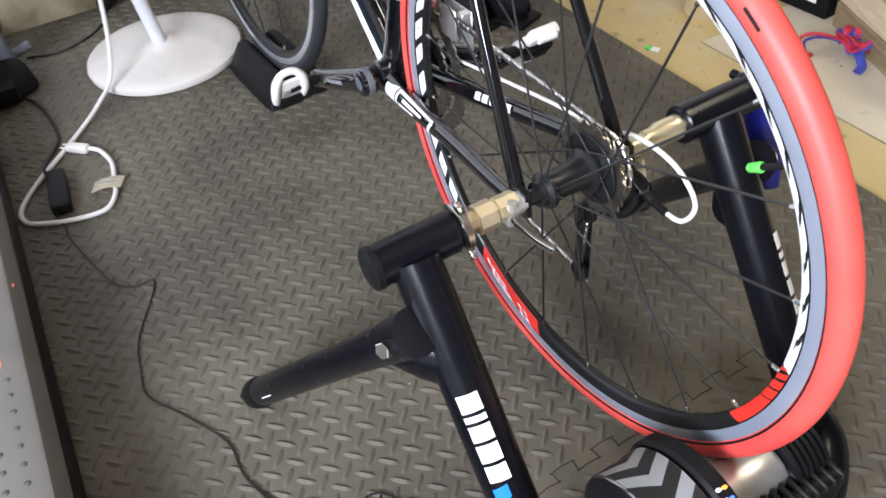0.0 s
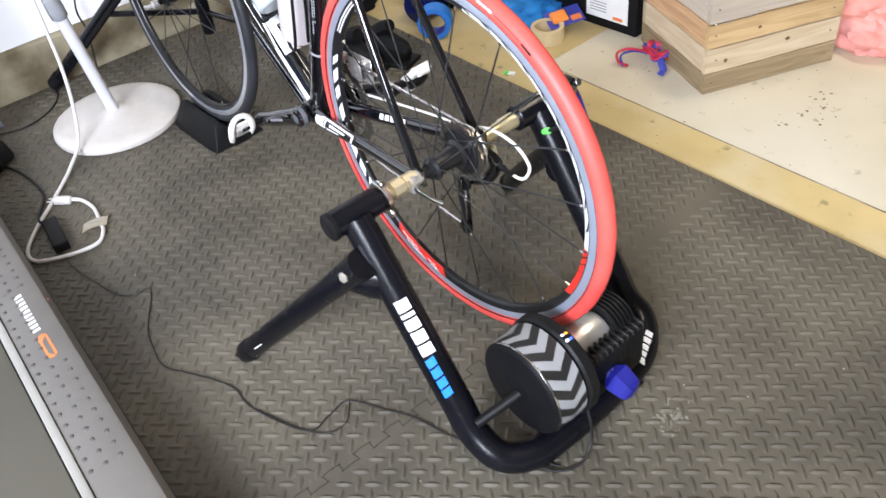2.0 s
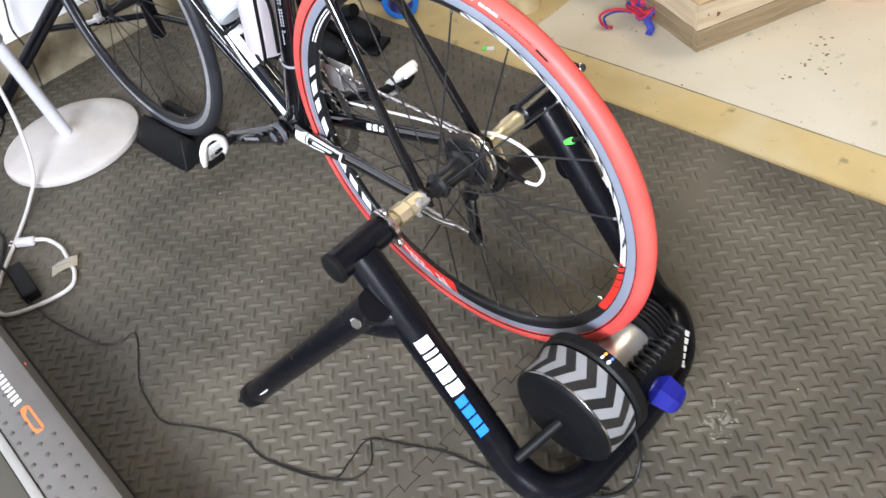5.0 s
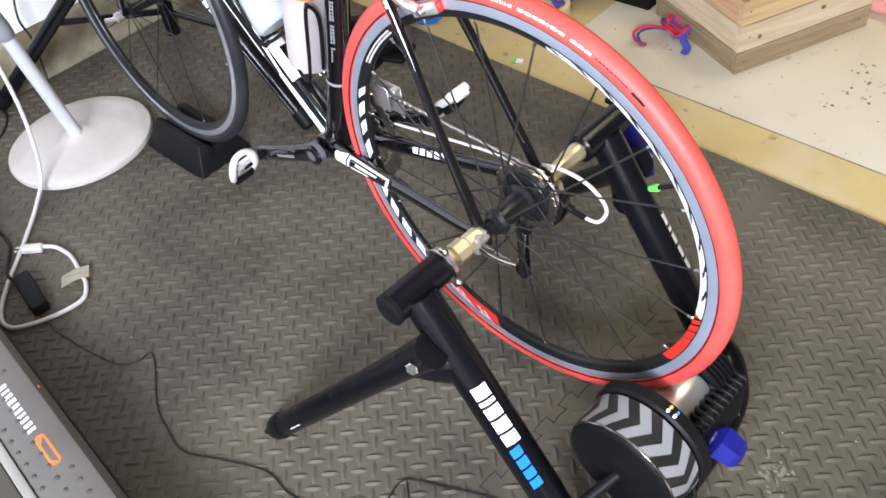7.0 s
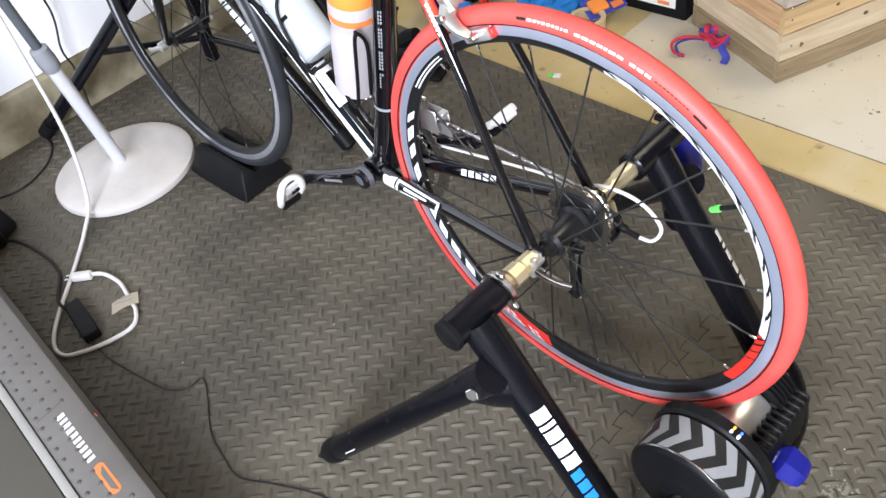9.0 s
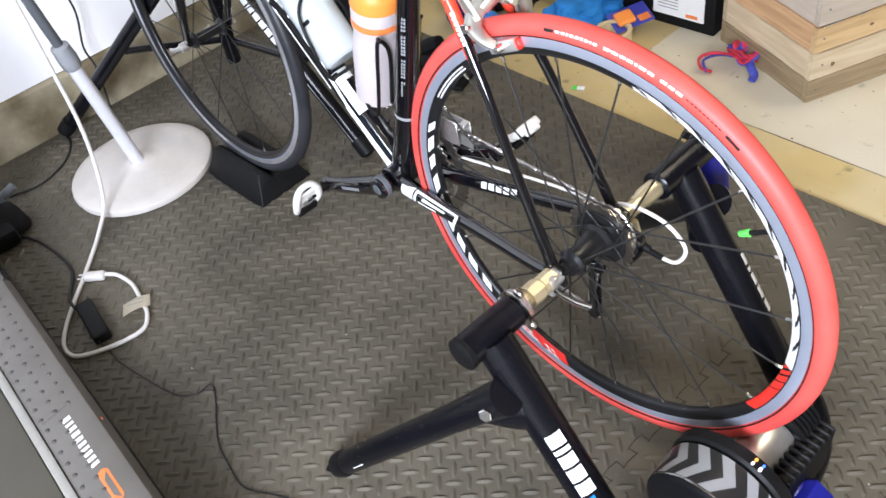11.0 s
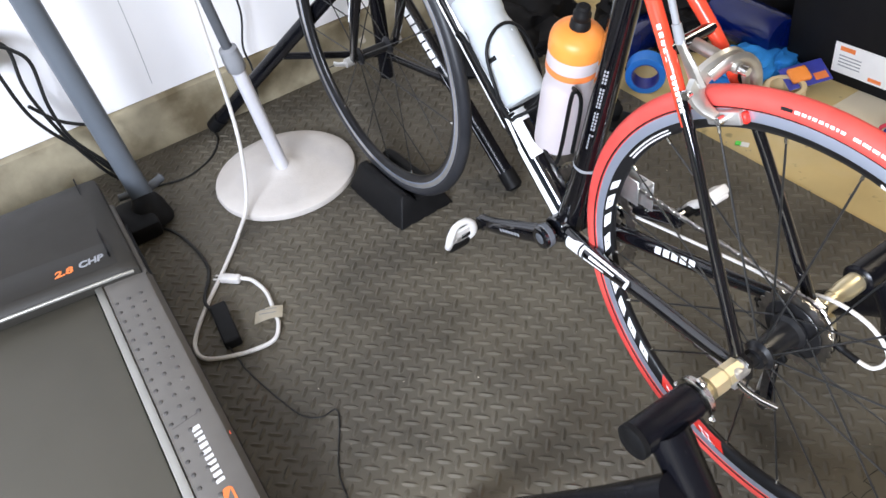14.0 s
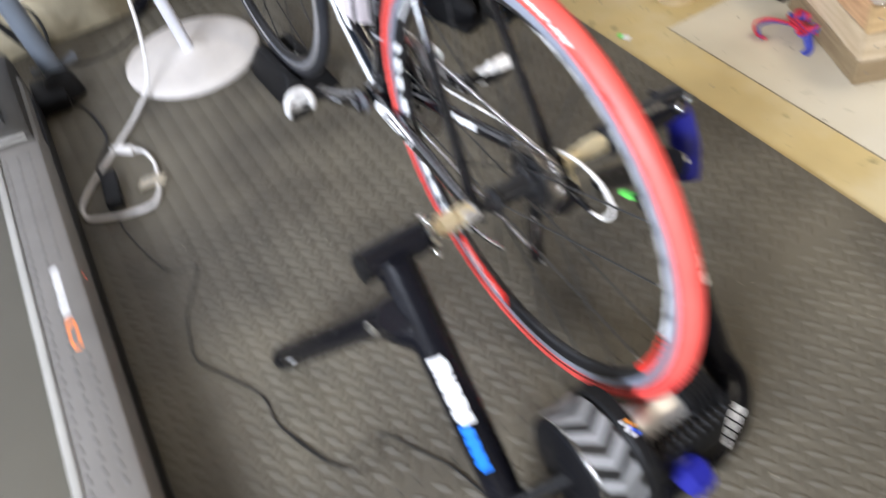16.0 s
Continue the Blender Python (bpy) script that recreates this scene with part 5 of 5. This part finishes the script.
wpart("hood_letters", on_hood(lettering("CHP", 0.0185, PRINT @ Matrix.Translation((0.049, 0.001, 0)) @ Matrix.Diagonal((1.4, 1, 1, 1))), 0.0014), "decalgrey", hd, "grey raised letters", smooth=False)
wpart("hood_seam", box(-0.662, -0.659, 1.09, 1.41, 0.170, 0.1822, 0.0), "blackplastic", hd, "shadow gap in the hood", smooth=False)
wpart("upright", tube([(-0.535, 1.425, 0.030), (-0.550, 1.42, 0.215), (-0.582, 1.405, 0.60), (-0.630, 1.39, 1.15)], 0.0265, 22), "uprightgrey", tm, "grey steel console upright")
wpart("upright_boot", join(tube([(-0.540, 1.385, 0.0), (-0.540, 1.388, 0.012), (-0.536, 1.41, 0.045), (-0.536, 1.42, 0.058)], [0.052, 0.054, 0.040, 0.030], 18), box(-0.612, -0.530, 1.31, 1.45, 0.004, 0.050, 0.012, 2)), "blackplastic", tm, "black plastic boot of the upright")
wpart("upright_bolt", join(cyl((-0.515, 1.447, 0.058), (-0.478, 1.462, 0.062), 0.011, 12), cyl((-0.480, 1.461, 0.062), (-0.474, 1.4635, 0.0626), 0.012, 6)), "greymetal", tm, "dark adjusting bolt")
wpart("upright_bolt", cyl((-0.590, 1.43, 0.075), (-0.565, 1.43, 0.072), 0.009, 12), "greymetal", tm, "dark adjusting bolt")
wpart("indicator", ball((-0.6095, 0.56, 0.115), 0.003, 0.4, 2.2, 1, 10), "led_red", rail, "tiny red mark on the rail edge")

# the treadmill stands a little askew to the mat
tm.matrix_basis = Matrix.Translation((-0.603, 0.73, 0)) @ pose(0, 0, 0, 0, 0, -2.4) @ Matrix.Translation((0.603, -0.73, 0)) @ tm.matrix_basis

# ---- cords on the floor ----
cordset = empty("white_cord", pose(-0.5, 1.0, 0), "white power cord hanging down and looped on the mat", "power cord")
wpart("cord", tube(smooth_path([(-0.265, 1.255, 1.10), (-0.268, 1.250, 0.72), (-0.270, 1.245, 0.45), (-0.278, 1.235, 0.22), (-0.315, 1.215, 0.060), (-0.370, 1.165, 0.020), (-0.448, 1.082, 0.008), (-0.535, 0.985, 0.007), (-0.582, 0.915, 0.007), (-0.585, 0.868, 0.007), (-0.555, 0.840, 0.007), (-0.500, 0.817, 0.007), (-0.447, 0.812, 0.007), (-0.420, 0.845, 0.009), (-0.412, 0.885, 0.008), (-0.400, 0.950, 0.007), (-0.408, 1.005, 0.008), (-0.425, 1.030, 0.009)]), 0.0048, 10), "cord", cordset, "white cord")
plug_ = wpart("plug", join(box(-0.028, 0.020, -0.010, 0.010, 0.001, 0.019, 0.005, 3, pose(-0.448, 1.047, 0.0, 0, 0, 135))), "cord", cordset, "white two-pin plug")
for o in (-0.006, 0.006):
    wpart("plug_pin", box(0.018, 0.036, o - 0.0035, o + 0.0035, 0.009, 0.011, 0.0005, 1, pose(-0.448, 1.047, 0.0, 0, 0, 135)), "steel", plug_, "metal plug pin")


def tag_paper():
    """A paper tag folded round the cord."""
    bm = bmesh.new()
    rows = []
    d, w = Vector((-0.88, 0.47, 0)), Vector((0.47, 0.88, 0))
    for i in range(11):
        f = i / 10
        p = Vector((-0.398, 0.868, 0.014)) + d * (0.062 * f) + Vector((0, 0, 0.004 * math.sin(f * 4) - 0.006 * f))
        rows.append([bm.verts.new(p + w * k) for k in (-0.018, 0.0, 0.018)])
    for a, b in zip(rows, rows[1:]):
        for k in range(2):
            bm.faces.new((a[k], a[k + 1], b[k + 1], b[k]))
    bmesh.ops.solidify(bm, geom=bm.faces[:], thickness=0.0008)
    return bm


tg = wpart("cord_tag", tag_paper(), "tagpaper", cordset, "cream paper warning tag")
for k in (-0.008, 0.004):
    wpart("tag_print", flat_quads([((0.012, k), (0.048, k), (0.048, k + 0.0018), (0.012, k + 0.0018))], Matrix.Translation((-0.398, 0.868, 0.0195)) @ pose(0, 0, 0, 0, 0, 152)), "decalgrey", tg, "tiny grey print line")

adapter = empty("power_adapter", pose(-0.511, 0.912, 0), "black power adapter brick on the mat", "power adapter")
part("brick", box(-0.018, 0.018, -0.062, 0.062, 0.0015, 0.028, 0.005, 3, pose(0, 0, 0, 0, 0, -7)), "blackplastic", adapter, "black plastic brick")
part("lead", tube(smooth_path([(-0.008, 0.058, 0.014), (-0.006, 0.11, 0.010), (0.038, 0.20, 0.004), (0.040, 0.30, 0.004), (0.020, 0.40, 0.004), (-0.03, 0.47, 0.004)]), 0.0038, 8), "wire", adapter, "black mains lead")
part("thin_lead", tube(smooth_path([(-0.008, -0.060, 0.014), (-0.004, -0.10, 0.004), (0.000, -0.155, 0.003), (0.030, -0.295, 0.003), (0.060, -0.335, 0.003), (0.092, -0.338, 0.003), (0.082, -0.372, 0.003), (0.035, -0.455, 0.003), (0.020, -0.515, 0.003), (0.014, -0.575, 0.003), (0.048, -0.640, 0.003), (0.086, -0.722, 0.003), (0.088, -0.795, 0.003), (0.132, -0.912, 0.003), (0.180, -0.914, 0.003), (0.226, -0.911, 0.003), (0.262, -0.975, 0.003), (0.290, -1.031, 0.003), (0.315, -1.118, 0.003), (0.36, -1.21, 0.003), (0.40, -1.28, 0.004)], 8), 0.0016, 6), "wire", adapter, "thin black lead along the mat").location = (-0.011, 0.003, 0)
part("thin_lead", tube(smooth_path([(0.230, -0.911, 0.003), (0.19, -0.95, 0.003), (0.14, -0.925, 0.003), (0.09, -0.80, 0.003)]), 0.0012, 6), "wire", adapter, "thin grey second lead").location = (-0.011, 0.003, 0)

wc = empty("wall_cables", pose(-0.6, 1.60, 0), "tangle of black cables hanging by the wall", "cables")
for pts in ([(-0.66, 1.62, 0.47), (-0.621, 1.62, 0.433), (-0.628, 1.62, 0.325), (-0.600, 1.62, 0.186), (-0.553, 1.61, 0.062), (-0.52, 1.60, 0.01)],
            [(-0.65, 1.61, 0.46), (-0.614, 1.61, 0.43), (-0.591, 1.61, 0.384), (-0.600, 1.61, 0.273), (-0.587, 1.61, 0.174), (-0.543, 1.61, 0.085), (-0.51, 1.60, 0.02)],
            [(-0.640, 1.615, 0.29), (-0.598, 1.615, 0.231), (-0.558, 1.615, 0.200), (-0.515, 1.615, 0.175), (-0.489, 1.615, 0.136), (-0.484, 1.61, 0.078), (-0.50, 1.60, 0.02)],
            [(-0.67, 1.62, 0.45), (-0.655, 1.62, 0.30), (-0.630, 1.62, 0.22), (-0.57, 1.62, 0.115), (-0.53, 1.61, 0.04)]):
    wpart("cable", tube(smooth_path(pts), 0.0045, 8), "wire", wc, "black cable")
wpart("adapter_plug", box(-0.73, -0.66, 1.60, 1.66, 0.40, 0.47, 0.008, 2), "white", wc, "white wall plug")
wpart("cable", tube(smooth_path([(-0.09, 1.66, 0.75), (-0.075, 1.665, 0.45), (-0.06, 1.665, 0.30), (-0.085, 1.66, 0.20), (-0.08, 1.655, 0.13), (-0.10, 1.64, 0.01)]), 0.003, 8), "wire", wc, "thin black cable down the wall")
wpart("cable", tube(smooth_path([(-0.46, 1.52, 0.004), (-0.38, 1.50, 0.003), (-0.30, 1.535, 0.003), (-0.25, 1.60, 0.003), (-0.24, 1.66, 0.003)]), 0.003, 8), "wire", wc, "black cable on the mat edge")

# ---- wooden crate ----
CA = -23.0
crate = empty("wooden_crate", pose(0.979, 0.166, FLOOR, 0, 0, CA), "slatted wooden crate of mixed weathered boards", "crate")
CW, CD, T = 0.39, 0.34, 0.016
COURSES = ((0.0, 0.0585, "wood2", "wood2"), (0.0605, 0.1275, "wood3", "wood3"), (0.131, 0.194, "wood", "woodred"), (0.199, 0.268, "woodpale", "woodpale"))
rc = random.Random(7)


def board(length, thick, tall):
    """A sawn board with softened, slightly uneven edges."""
    n = 7
    bm = bmesh.new()
    rings = []
    for i in range(n + 1):
        x = length * i / n
        e0, e1, b = rc.uniform(-0.0012, 0.0012), rc.uniform(-0.0012, 0.0012), rc.uniform(-0.0008, 0.0008)
        c = 0.0018
        rings.append([bm.verts.new((x, y + b, z)) for y, z in ((c, e0), (thick - c, e0), (thick, e0 + c), (thick, tall + e1 - c), (thick - c, tall + e1), (c, tall + e1), (0, tall + e1 - c), (0, e0 + c))])
    for a, b in zip(rings, rings[1:]):
        for k in range(8):
            bm.faces.new((a[k], a[(k + 1) % 8], b[(k + 1) % 8], b[k]))
    bm.faces.new(rings[0][::-1])
    bm.faces.new(rings[-1])
    return bm


for z0, z1, front_wood, side_wood in COURSES:
    for y0 in (0.0, CD - T):
        b = part("board", board(CW, T, z1 - z0), front_wood, crate, "rough sawn board", smooth=False)
        b.matrix_basis = pose(0, y0, z0)
    for x0 in (0.0, CW - T):
        b = part("board", board(CD - 2 * T - 0.002, T, z1 - z0), side_wood, crate, "rough sawn board", smooth=False)
        b.matrix_basis = pose(x0 + T, T + 0.001, z0, 0, 0, 90)
for x in (T, CW - T - 0.03):
    for y in (T, CD - T - 0.03):
        part("corner_post", box(x, x + 0.03, y, y + 0.03, 0, 0.262, 0.002, 1), "wood", crate, "square corner post")
for i in range(3):
    part("floor_slat", box(T + 0.002, CW - T - 0.002, 0.03 + i * 0.1, 0.10 + i * 0.1, 0.004, 0.016, 0.002, 1), "wood", crate, "bottom slat")
for x, z in ((0.022, 0.03), (0.028, 0.095), (0.36, 0.03), (0.365, 0.095), (0.02, 0.165), (0.362, 0.16), (0.022, 0.235)):
    part("nail", cyl((x, 0.0015, z), (x, -0.001, z), 0.0026, 8), "greymetal", crate, "dark nail head")
for x, z, k in ((0.055, 0.088, 1.0), (0.235, 0.105, 0.9), (0.31, 0.232, 0.7), (0.145, 0.160, 0.7)):
    part("knot", tube([(x, -0.0006, z), (x + 0.0004, 0.004, z)], [0.0058 * k, 0.0054 * k], 10, flat=1.3), "knot", crate, "dark wood knot")
for x, z, w in ((0.012, 0.1965, 0.055), (0.10, 0.1965, 0.03)):
    part("staple", box(x, x + w, -0.0015, 0.003, z - 0.001, z + 0.001, 0.0005, 1), "chrome", crate, "bright staple in the gap between boards")

# ---- strap in a heap ----
strap = empty("webbing_strap", pose(1.02, 0.39, FLOOR), "crumpled red and blue webbing strap on the floor", "strap")
for mname, off in (("strapred", 0.0), ("strapblue", 0.8), ("strapred", 1.9)):
    pts = []
    for i in range(16):
        g = off + i * 0.92
        r = 0.026 + 0.010 * math.sin(i * 1.7 + off)
        pts.append((0.035 + r * 1.15 * math.cos(g), -0.015 + r * math.sin(g), 0.012 + 0.022 * abs(math.sin(i * 0.8 + off)) + 0.004 * (i % 3)))
    part("loop", tube(smooth_path(pts, 5), 0.0095, 8, flat=0.35, side=(0.2, 0.3, 1)), mname, strap, "folded webbing")
part("tail", tube(smooth_path([(0.01, -0.01, 0.03), (-0.03, 0.03, 0.045), (-0.055, 0.055, 0.035), (-0.060, 0.045, 0.012), (-0.052, 0.020, 0.006)]), 0.0105, 8, flat=0.35, side=(0.2, 0.3, 1)), "strapred", strap, "red strap tail")
part("tail", tube(smooth_path([(0.012, -0.012, 0.026), (-0.025, 0.024, 0.038), (-0.048, 0.048, 0.026), (-0.06, 0.03, 0.006)]), 0.0085, 8, flat=0.35, side=(0.5, 0.3, 1)), "strapblue", strap, "blue strap tail")
part("tail", tube(smooth_path([(0.03, -0.03, 0.022), (0.00, -0.055, 0.018), (-0.015, -0.075, 0.010), (-0.035, -0.080, 0.006)]), 0.0095, 8, flat=0.35, side=(0.2, 0.3, 1)), "strapblue", strap, "blue strap tail")

# ---- black storage box with a label ----
bx = empty("storage_box", pose(1.112, 0.52, FLOOR, 0, 0, 3), "black cardboard box with a white shipping label", "box")
part("carton", box(0, 0.36, -0.02, 0.30, 0, 0.34, 0.004), "card", bx, "matt black carton")
part("lid", box(-0.006, 0.366, -0.026, 0.306, 0.27, 0.345, 0.004), "card", bx, "black lid")
lb = part("label", box(-0.0015, 0.0, 0.012, 0.165, 0.030, 0.112, 0.0), "label", bx, "white paper label", smooth=False)
part("label_bar", box(-0.002, -0.0005, 0.110, 0.150, 0.092, 0.104, 0.0), "decalorange", lb, "orange bar standing in for lettering", smooth=False)
part("label_bar", box(-0.002, -0.0005, 0.030, 0.065, 0.036, 0.046, 0.0), "decalorange", lb, "orange bar standing in for lettering", smooth=False)
for i in range(4):
    part("label_bar", box(-0.002, -0.0005, 0.090, 0.150, 0.050 + i * 0.009, 0.053 + i * 0.009, 0.0), "decalgrey", lb, "grey bar standing in for small print", smooth=False)

# ---- clutter along the far side ----


def crumple(r, sx, sy, sz, seed, rough=0.35):
    bm = bmesh.new()
    bmesh.ops.create_icosphere(bm, subdivisions=4, radius=r)
    for v in bm.verts:
        k = noise.noise(v.co * (2.2 / r) + Vector((seed, seed * 2, 0))) + 0.5 * noise.noise(v.co * (5 / r) + Vector((0, seed, 3)))
        v.co *= 1 + rough * k
        v.co = Vector((v.co.x * sx, v.co.y * sy, max(v.co.z * sz, -r * sz * 0.45)))
    lo = min(v.co.z for v in bm.verts)
    bmesh.ops.translate(bm, verts=bm.verts, vec=(0, 0, -lo))
    return bm


def heap(name, x, y, r, sx, sy, sz, seed, material, label, category, z=FLOOR):
    ob = tagged(part(name, crumple(r, sx, sy, sz, seed), material), label, category)
    ob.matrix_basis = pose(x, y, z)
    return ob


heap("blue_cloth", 0.985, 0.865, 0.085, 1.3, 0.9, 0.5, 3, "bluecloth", "crumpled bright blue microfibre cloth", "cloth")
heap("blue_cloth", 1.075, 0.84, 0.06, 1.2, 1.2, 0.5, 8, "bluecloth", "crumpled bright blue microfibre cloth", "cloth")
heap("purple_bag", 1.26, 1.22, 0.10, 1.2, 1.1, 0.9, 5, "purple", "dark purple fabric bag in the clutter", "bag")
heap("black_bag", 1.06, 1.24, 0.13, 1.6, 1.3, 0.8, 9, "card", "black fabric bag in the clutter", "bag")
# extra black heap fills in the shade and dark bags around the canisters
heap("black_bag", 0.99, 1.09, 0.075, 1.1, 1.0, 0.9, 27, "card", "black heap standing in for shade and dark bags in the clutter", "bag")
heap("black_bag", 0.62, 1.42, 0.13, 1.6, 1.0, 0.9, 12, "card", "black fabric bag by the wall", "bag")
heap("black_bag", 1.34, 1.02, 0.12, 0.9, 1.3, 1.2, 15, "card", "black fabric bag in the clutter", "bag")
heap("pink_cloth", 1.475, -0.01, 0.09, 1.0, 1.3, 0.9, 21, "pink", "crumpled pink towel on the floor", "towel")

tape = empty("painters_tape", pose(0.748, 0.985, FLOOR + 0.052, 0, 0, -48), "roll of blue painters tape standing on edge", "tape roll")
part("tape_roll", lathe([(-0.024, 0.036), (-0.024, 0.050), (-0.023, 0.052), (0.023, 0.052), (0.024, 0.050), (0.024, 0.036)], 40, "Y", closed=True), "bluetape", tape, "blue masking tape")
part("core", lathe([(-0.0245, 0.034), (-0.0245, 0.0365), (0.0245, 0.0365), (0.0245, 0.034)], 36, "Y", closed=True), "packblue", tape, "dark blue cardboard core")
can = empty("blue_canister", pose(0.765, 1.10, FLOOR + 0.050, 0, 90, 17), "shiny dark blue canister lying behind the tape", "canister")
part("body", lathe([(0.0, 0.0), (0.0, 0.046), (0.004, 0.050), (0.19, 0.050), (0.20, 0.046), (0.205, 0.030), (0.205, 0.0)], 36, "Z"), "bluefoil", can, "glossy blue body")
can2 = empty("blue_canister", pose(1.10, 0.945, FLOOR + 0.066, 90, 0, -4), "shiny dark blue canister lying on its side", "canister")
part("body", lathe([(-0.12, 0.0), (-0.12, 0.056), (-0.115, 0.061), (0.10, 0.061), (0.115, 0.055), (0.12, 0.0)], 36, "Z"), "bluefoil", can2, "glossy blue body")
roll = empty("tan_tape", pose(0.948, 0.700, FLOOR), "roll of tan packing tape lying flat", "tape roll")
part("tape_roll", lathe([(0.0, 0.038), (0.0, 0.050), (0.045, 0.050), (0.045, 0.038)], 36, "Z", closed=True), "tan", roll, "tan tape")
pk = empty("blister_package", pose(1.020, 0.700, 0.032, 14, -8, -28), "blue and orange blister package lying on the cloth", "package")
part("card", box(-0.055, 0.055, -0.038, 0.038, 0.0, 0.003, 0.001, 1), "packblue", pk, "blue backing card")
part("blister", box(-0.042, 0.008, -0.026, 0.022, 0.003, 0.016, 0.006, 3), "orange", pk, "orange moulded contents")
part("print", flat_quads([((0.016, -0.03), (0.048, -0.03), (0.048, -0.006), (0.016, -0.006))], Matrix.Translation((0, 0, 0.0031))), "decalorange", pk, "orange printed patch")

for x, y, a in ((0.445, 1.035, 15), (0.535, 1.005, 20)):
    sh = empty("cycling_shoe", pose(x, y, 0.0, 0, 0, a), "black shoe standing on the mat", "shoe", "pair of shoes")
    part("sole", box(-0.042, 0.042, -0.13, 0.14, 0.0, 0.016, 0.008, 2), "blackplastic", sh, "black sole")
    part("upper", crumple(0.1, 0.40, 1.22, 0.62, 2.0, 0.12), "card", sh, "black fabric upper").matrix_basis = pose(0, 0, 0.012)
    part("tongue", tube(smooth_path([(0, 0.02, 0.07), (0, -0.03, 0.10), (0, -0.06, 0.115)]), [0.02, 0.022, 0.018], 10, flat=1.2), "card", sh, "padded tongue")
    for i in range(4):
        part("lace", tube(smooth_path([(-0.026, 0.06 - i * 0.022, 0.058 + i * 0.006), (0, 0.055 - i * 0.022, 0.070 + i * 0.008), (0.026, 0.06 - i * 0.022, 0.058 + i * 0.006)]), 0.0025, 6), "decalgrey", sh, "grey lace")

wrp = empty("paper_scrap", pose(0.733, 0.640, FLOOR + 0.001, 0, 0, 30), "small green and white paper scrap on the floor", "litter")
part("scrap", box(-0.008, 0.008, -0.014, 0.006, 0.0, 0.004, 0.001, 1), "label", wrp, "white crumpled paper")
part("green_end", box(-0.009, 0.006, 0.005, 0.018, 0.002, 0.007, 0.002, 1), "green", wrp, "green crumpled end")

# specks of dirt and lint on the mat and the concrete
rg = random.Random(5)


def specks(n, x0, x1, y0, y1, z, r0, r1, flatten):
    bm = bmesh.new()
    for _ in range(n):
        x, y, r = rg.uniform(x0, x1), rg.uniform(y0, y1), rg.uniform(r0, r1)
        k = rg.randint(5, 7)
        a0 = rg.random() * 6
        ring = [bm.verts.new((x + r * rg.uniform(0.6, 1.2) * math.cos(a0 + 6.283 * i / k), y + r * rg.uniform(0.6, 1.2) * math.sin(a0 + 6.283 * i / k), z)) for i in range(k)]
        top = bm.verts.new((x, y, z + r * flatten))
        for i in range(k):
            bm.faces.new((ring[i], ring[(i + 1) % k], top))
    return bm


tagged(part("dried_scuff", join(specks(46, 0.045, 0.105, -0.455, -0.405, 0.0008, 0.0012, 0.0048, 0.25), specks(22, 0.09, 0.14, -0.44, -0.40, 0.0008, 0.001, 0.0035, 0.25)), "scuff"), "pale dried scuff marks on the rubber mat", "scuff marks", kind="stuff")
tagged(part("lint", specks(90, -0.58, 0.66, -0.6, 1.5, 0.0012, 0.0006, 0.0017, 0.5), "tagpaper"), "scattered pale lint specks on the rubber mat", "lint", kind="stuff")
tagged(part("dirt_specks", join(specks(60, 0.95, 1.9, -0.45, 0.45, FLOOR + 0.0003, 0.001, 0.0035, 0.06), specks(26, 0.98, 1.20, -0.14, -0.03, FLOOR + 0.0003, 0.0015, 0.0055, 0.06)), "stem"), "scattered dark dirt specks on the concrete", "dirt", kind="stuff")
tagged(part("dirt_specks", specks(60, 0.70, 1.15, -0.2, 0.9, FLOOR + 0.0010, 0.001, 0.004, 0.06), "stem"), "scattered dark dirt specks on the concrete", "dirt", kind="stuff")
# unseen battens over both lamps; the eastern one only houses the added fill
for x, y in ((-0.30, -1.10), (1.65, -0.25)):
    lf = tagged(part("ceiling_light", box(x - 0.16, x + 0.16, y - 0.64, y + 0.64, 2.53, 2.599, 0.008), "white"), "white ceiling batten added above an unseen lamp", "ceiling light", kind="structure")
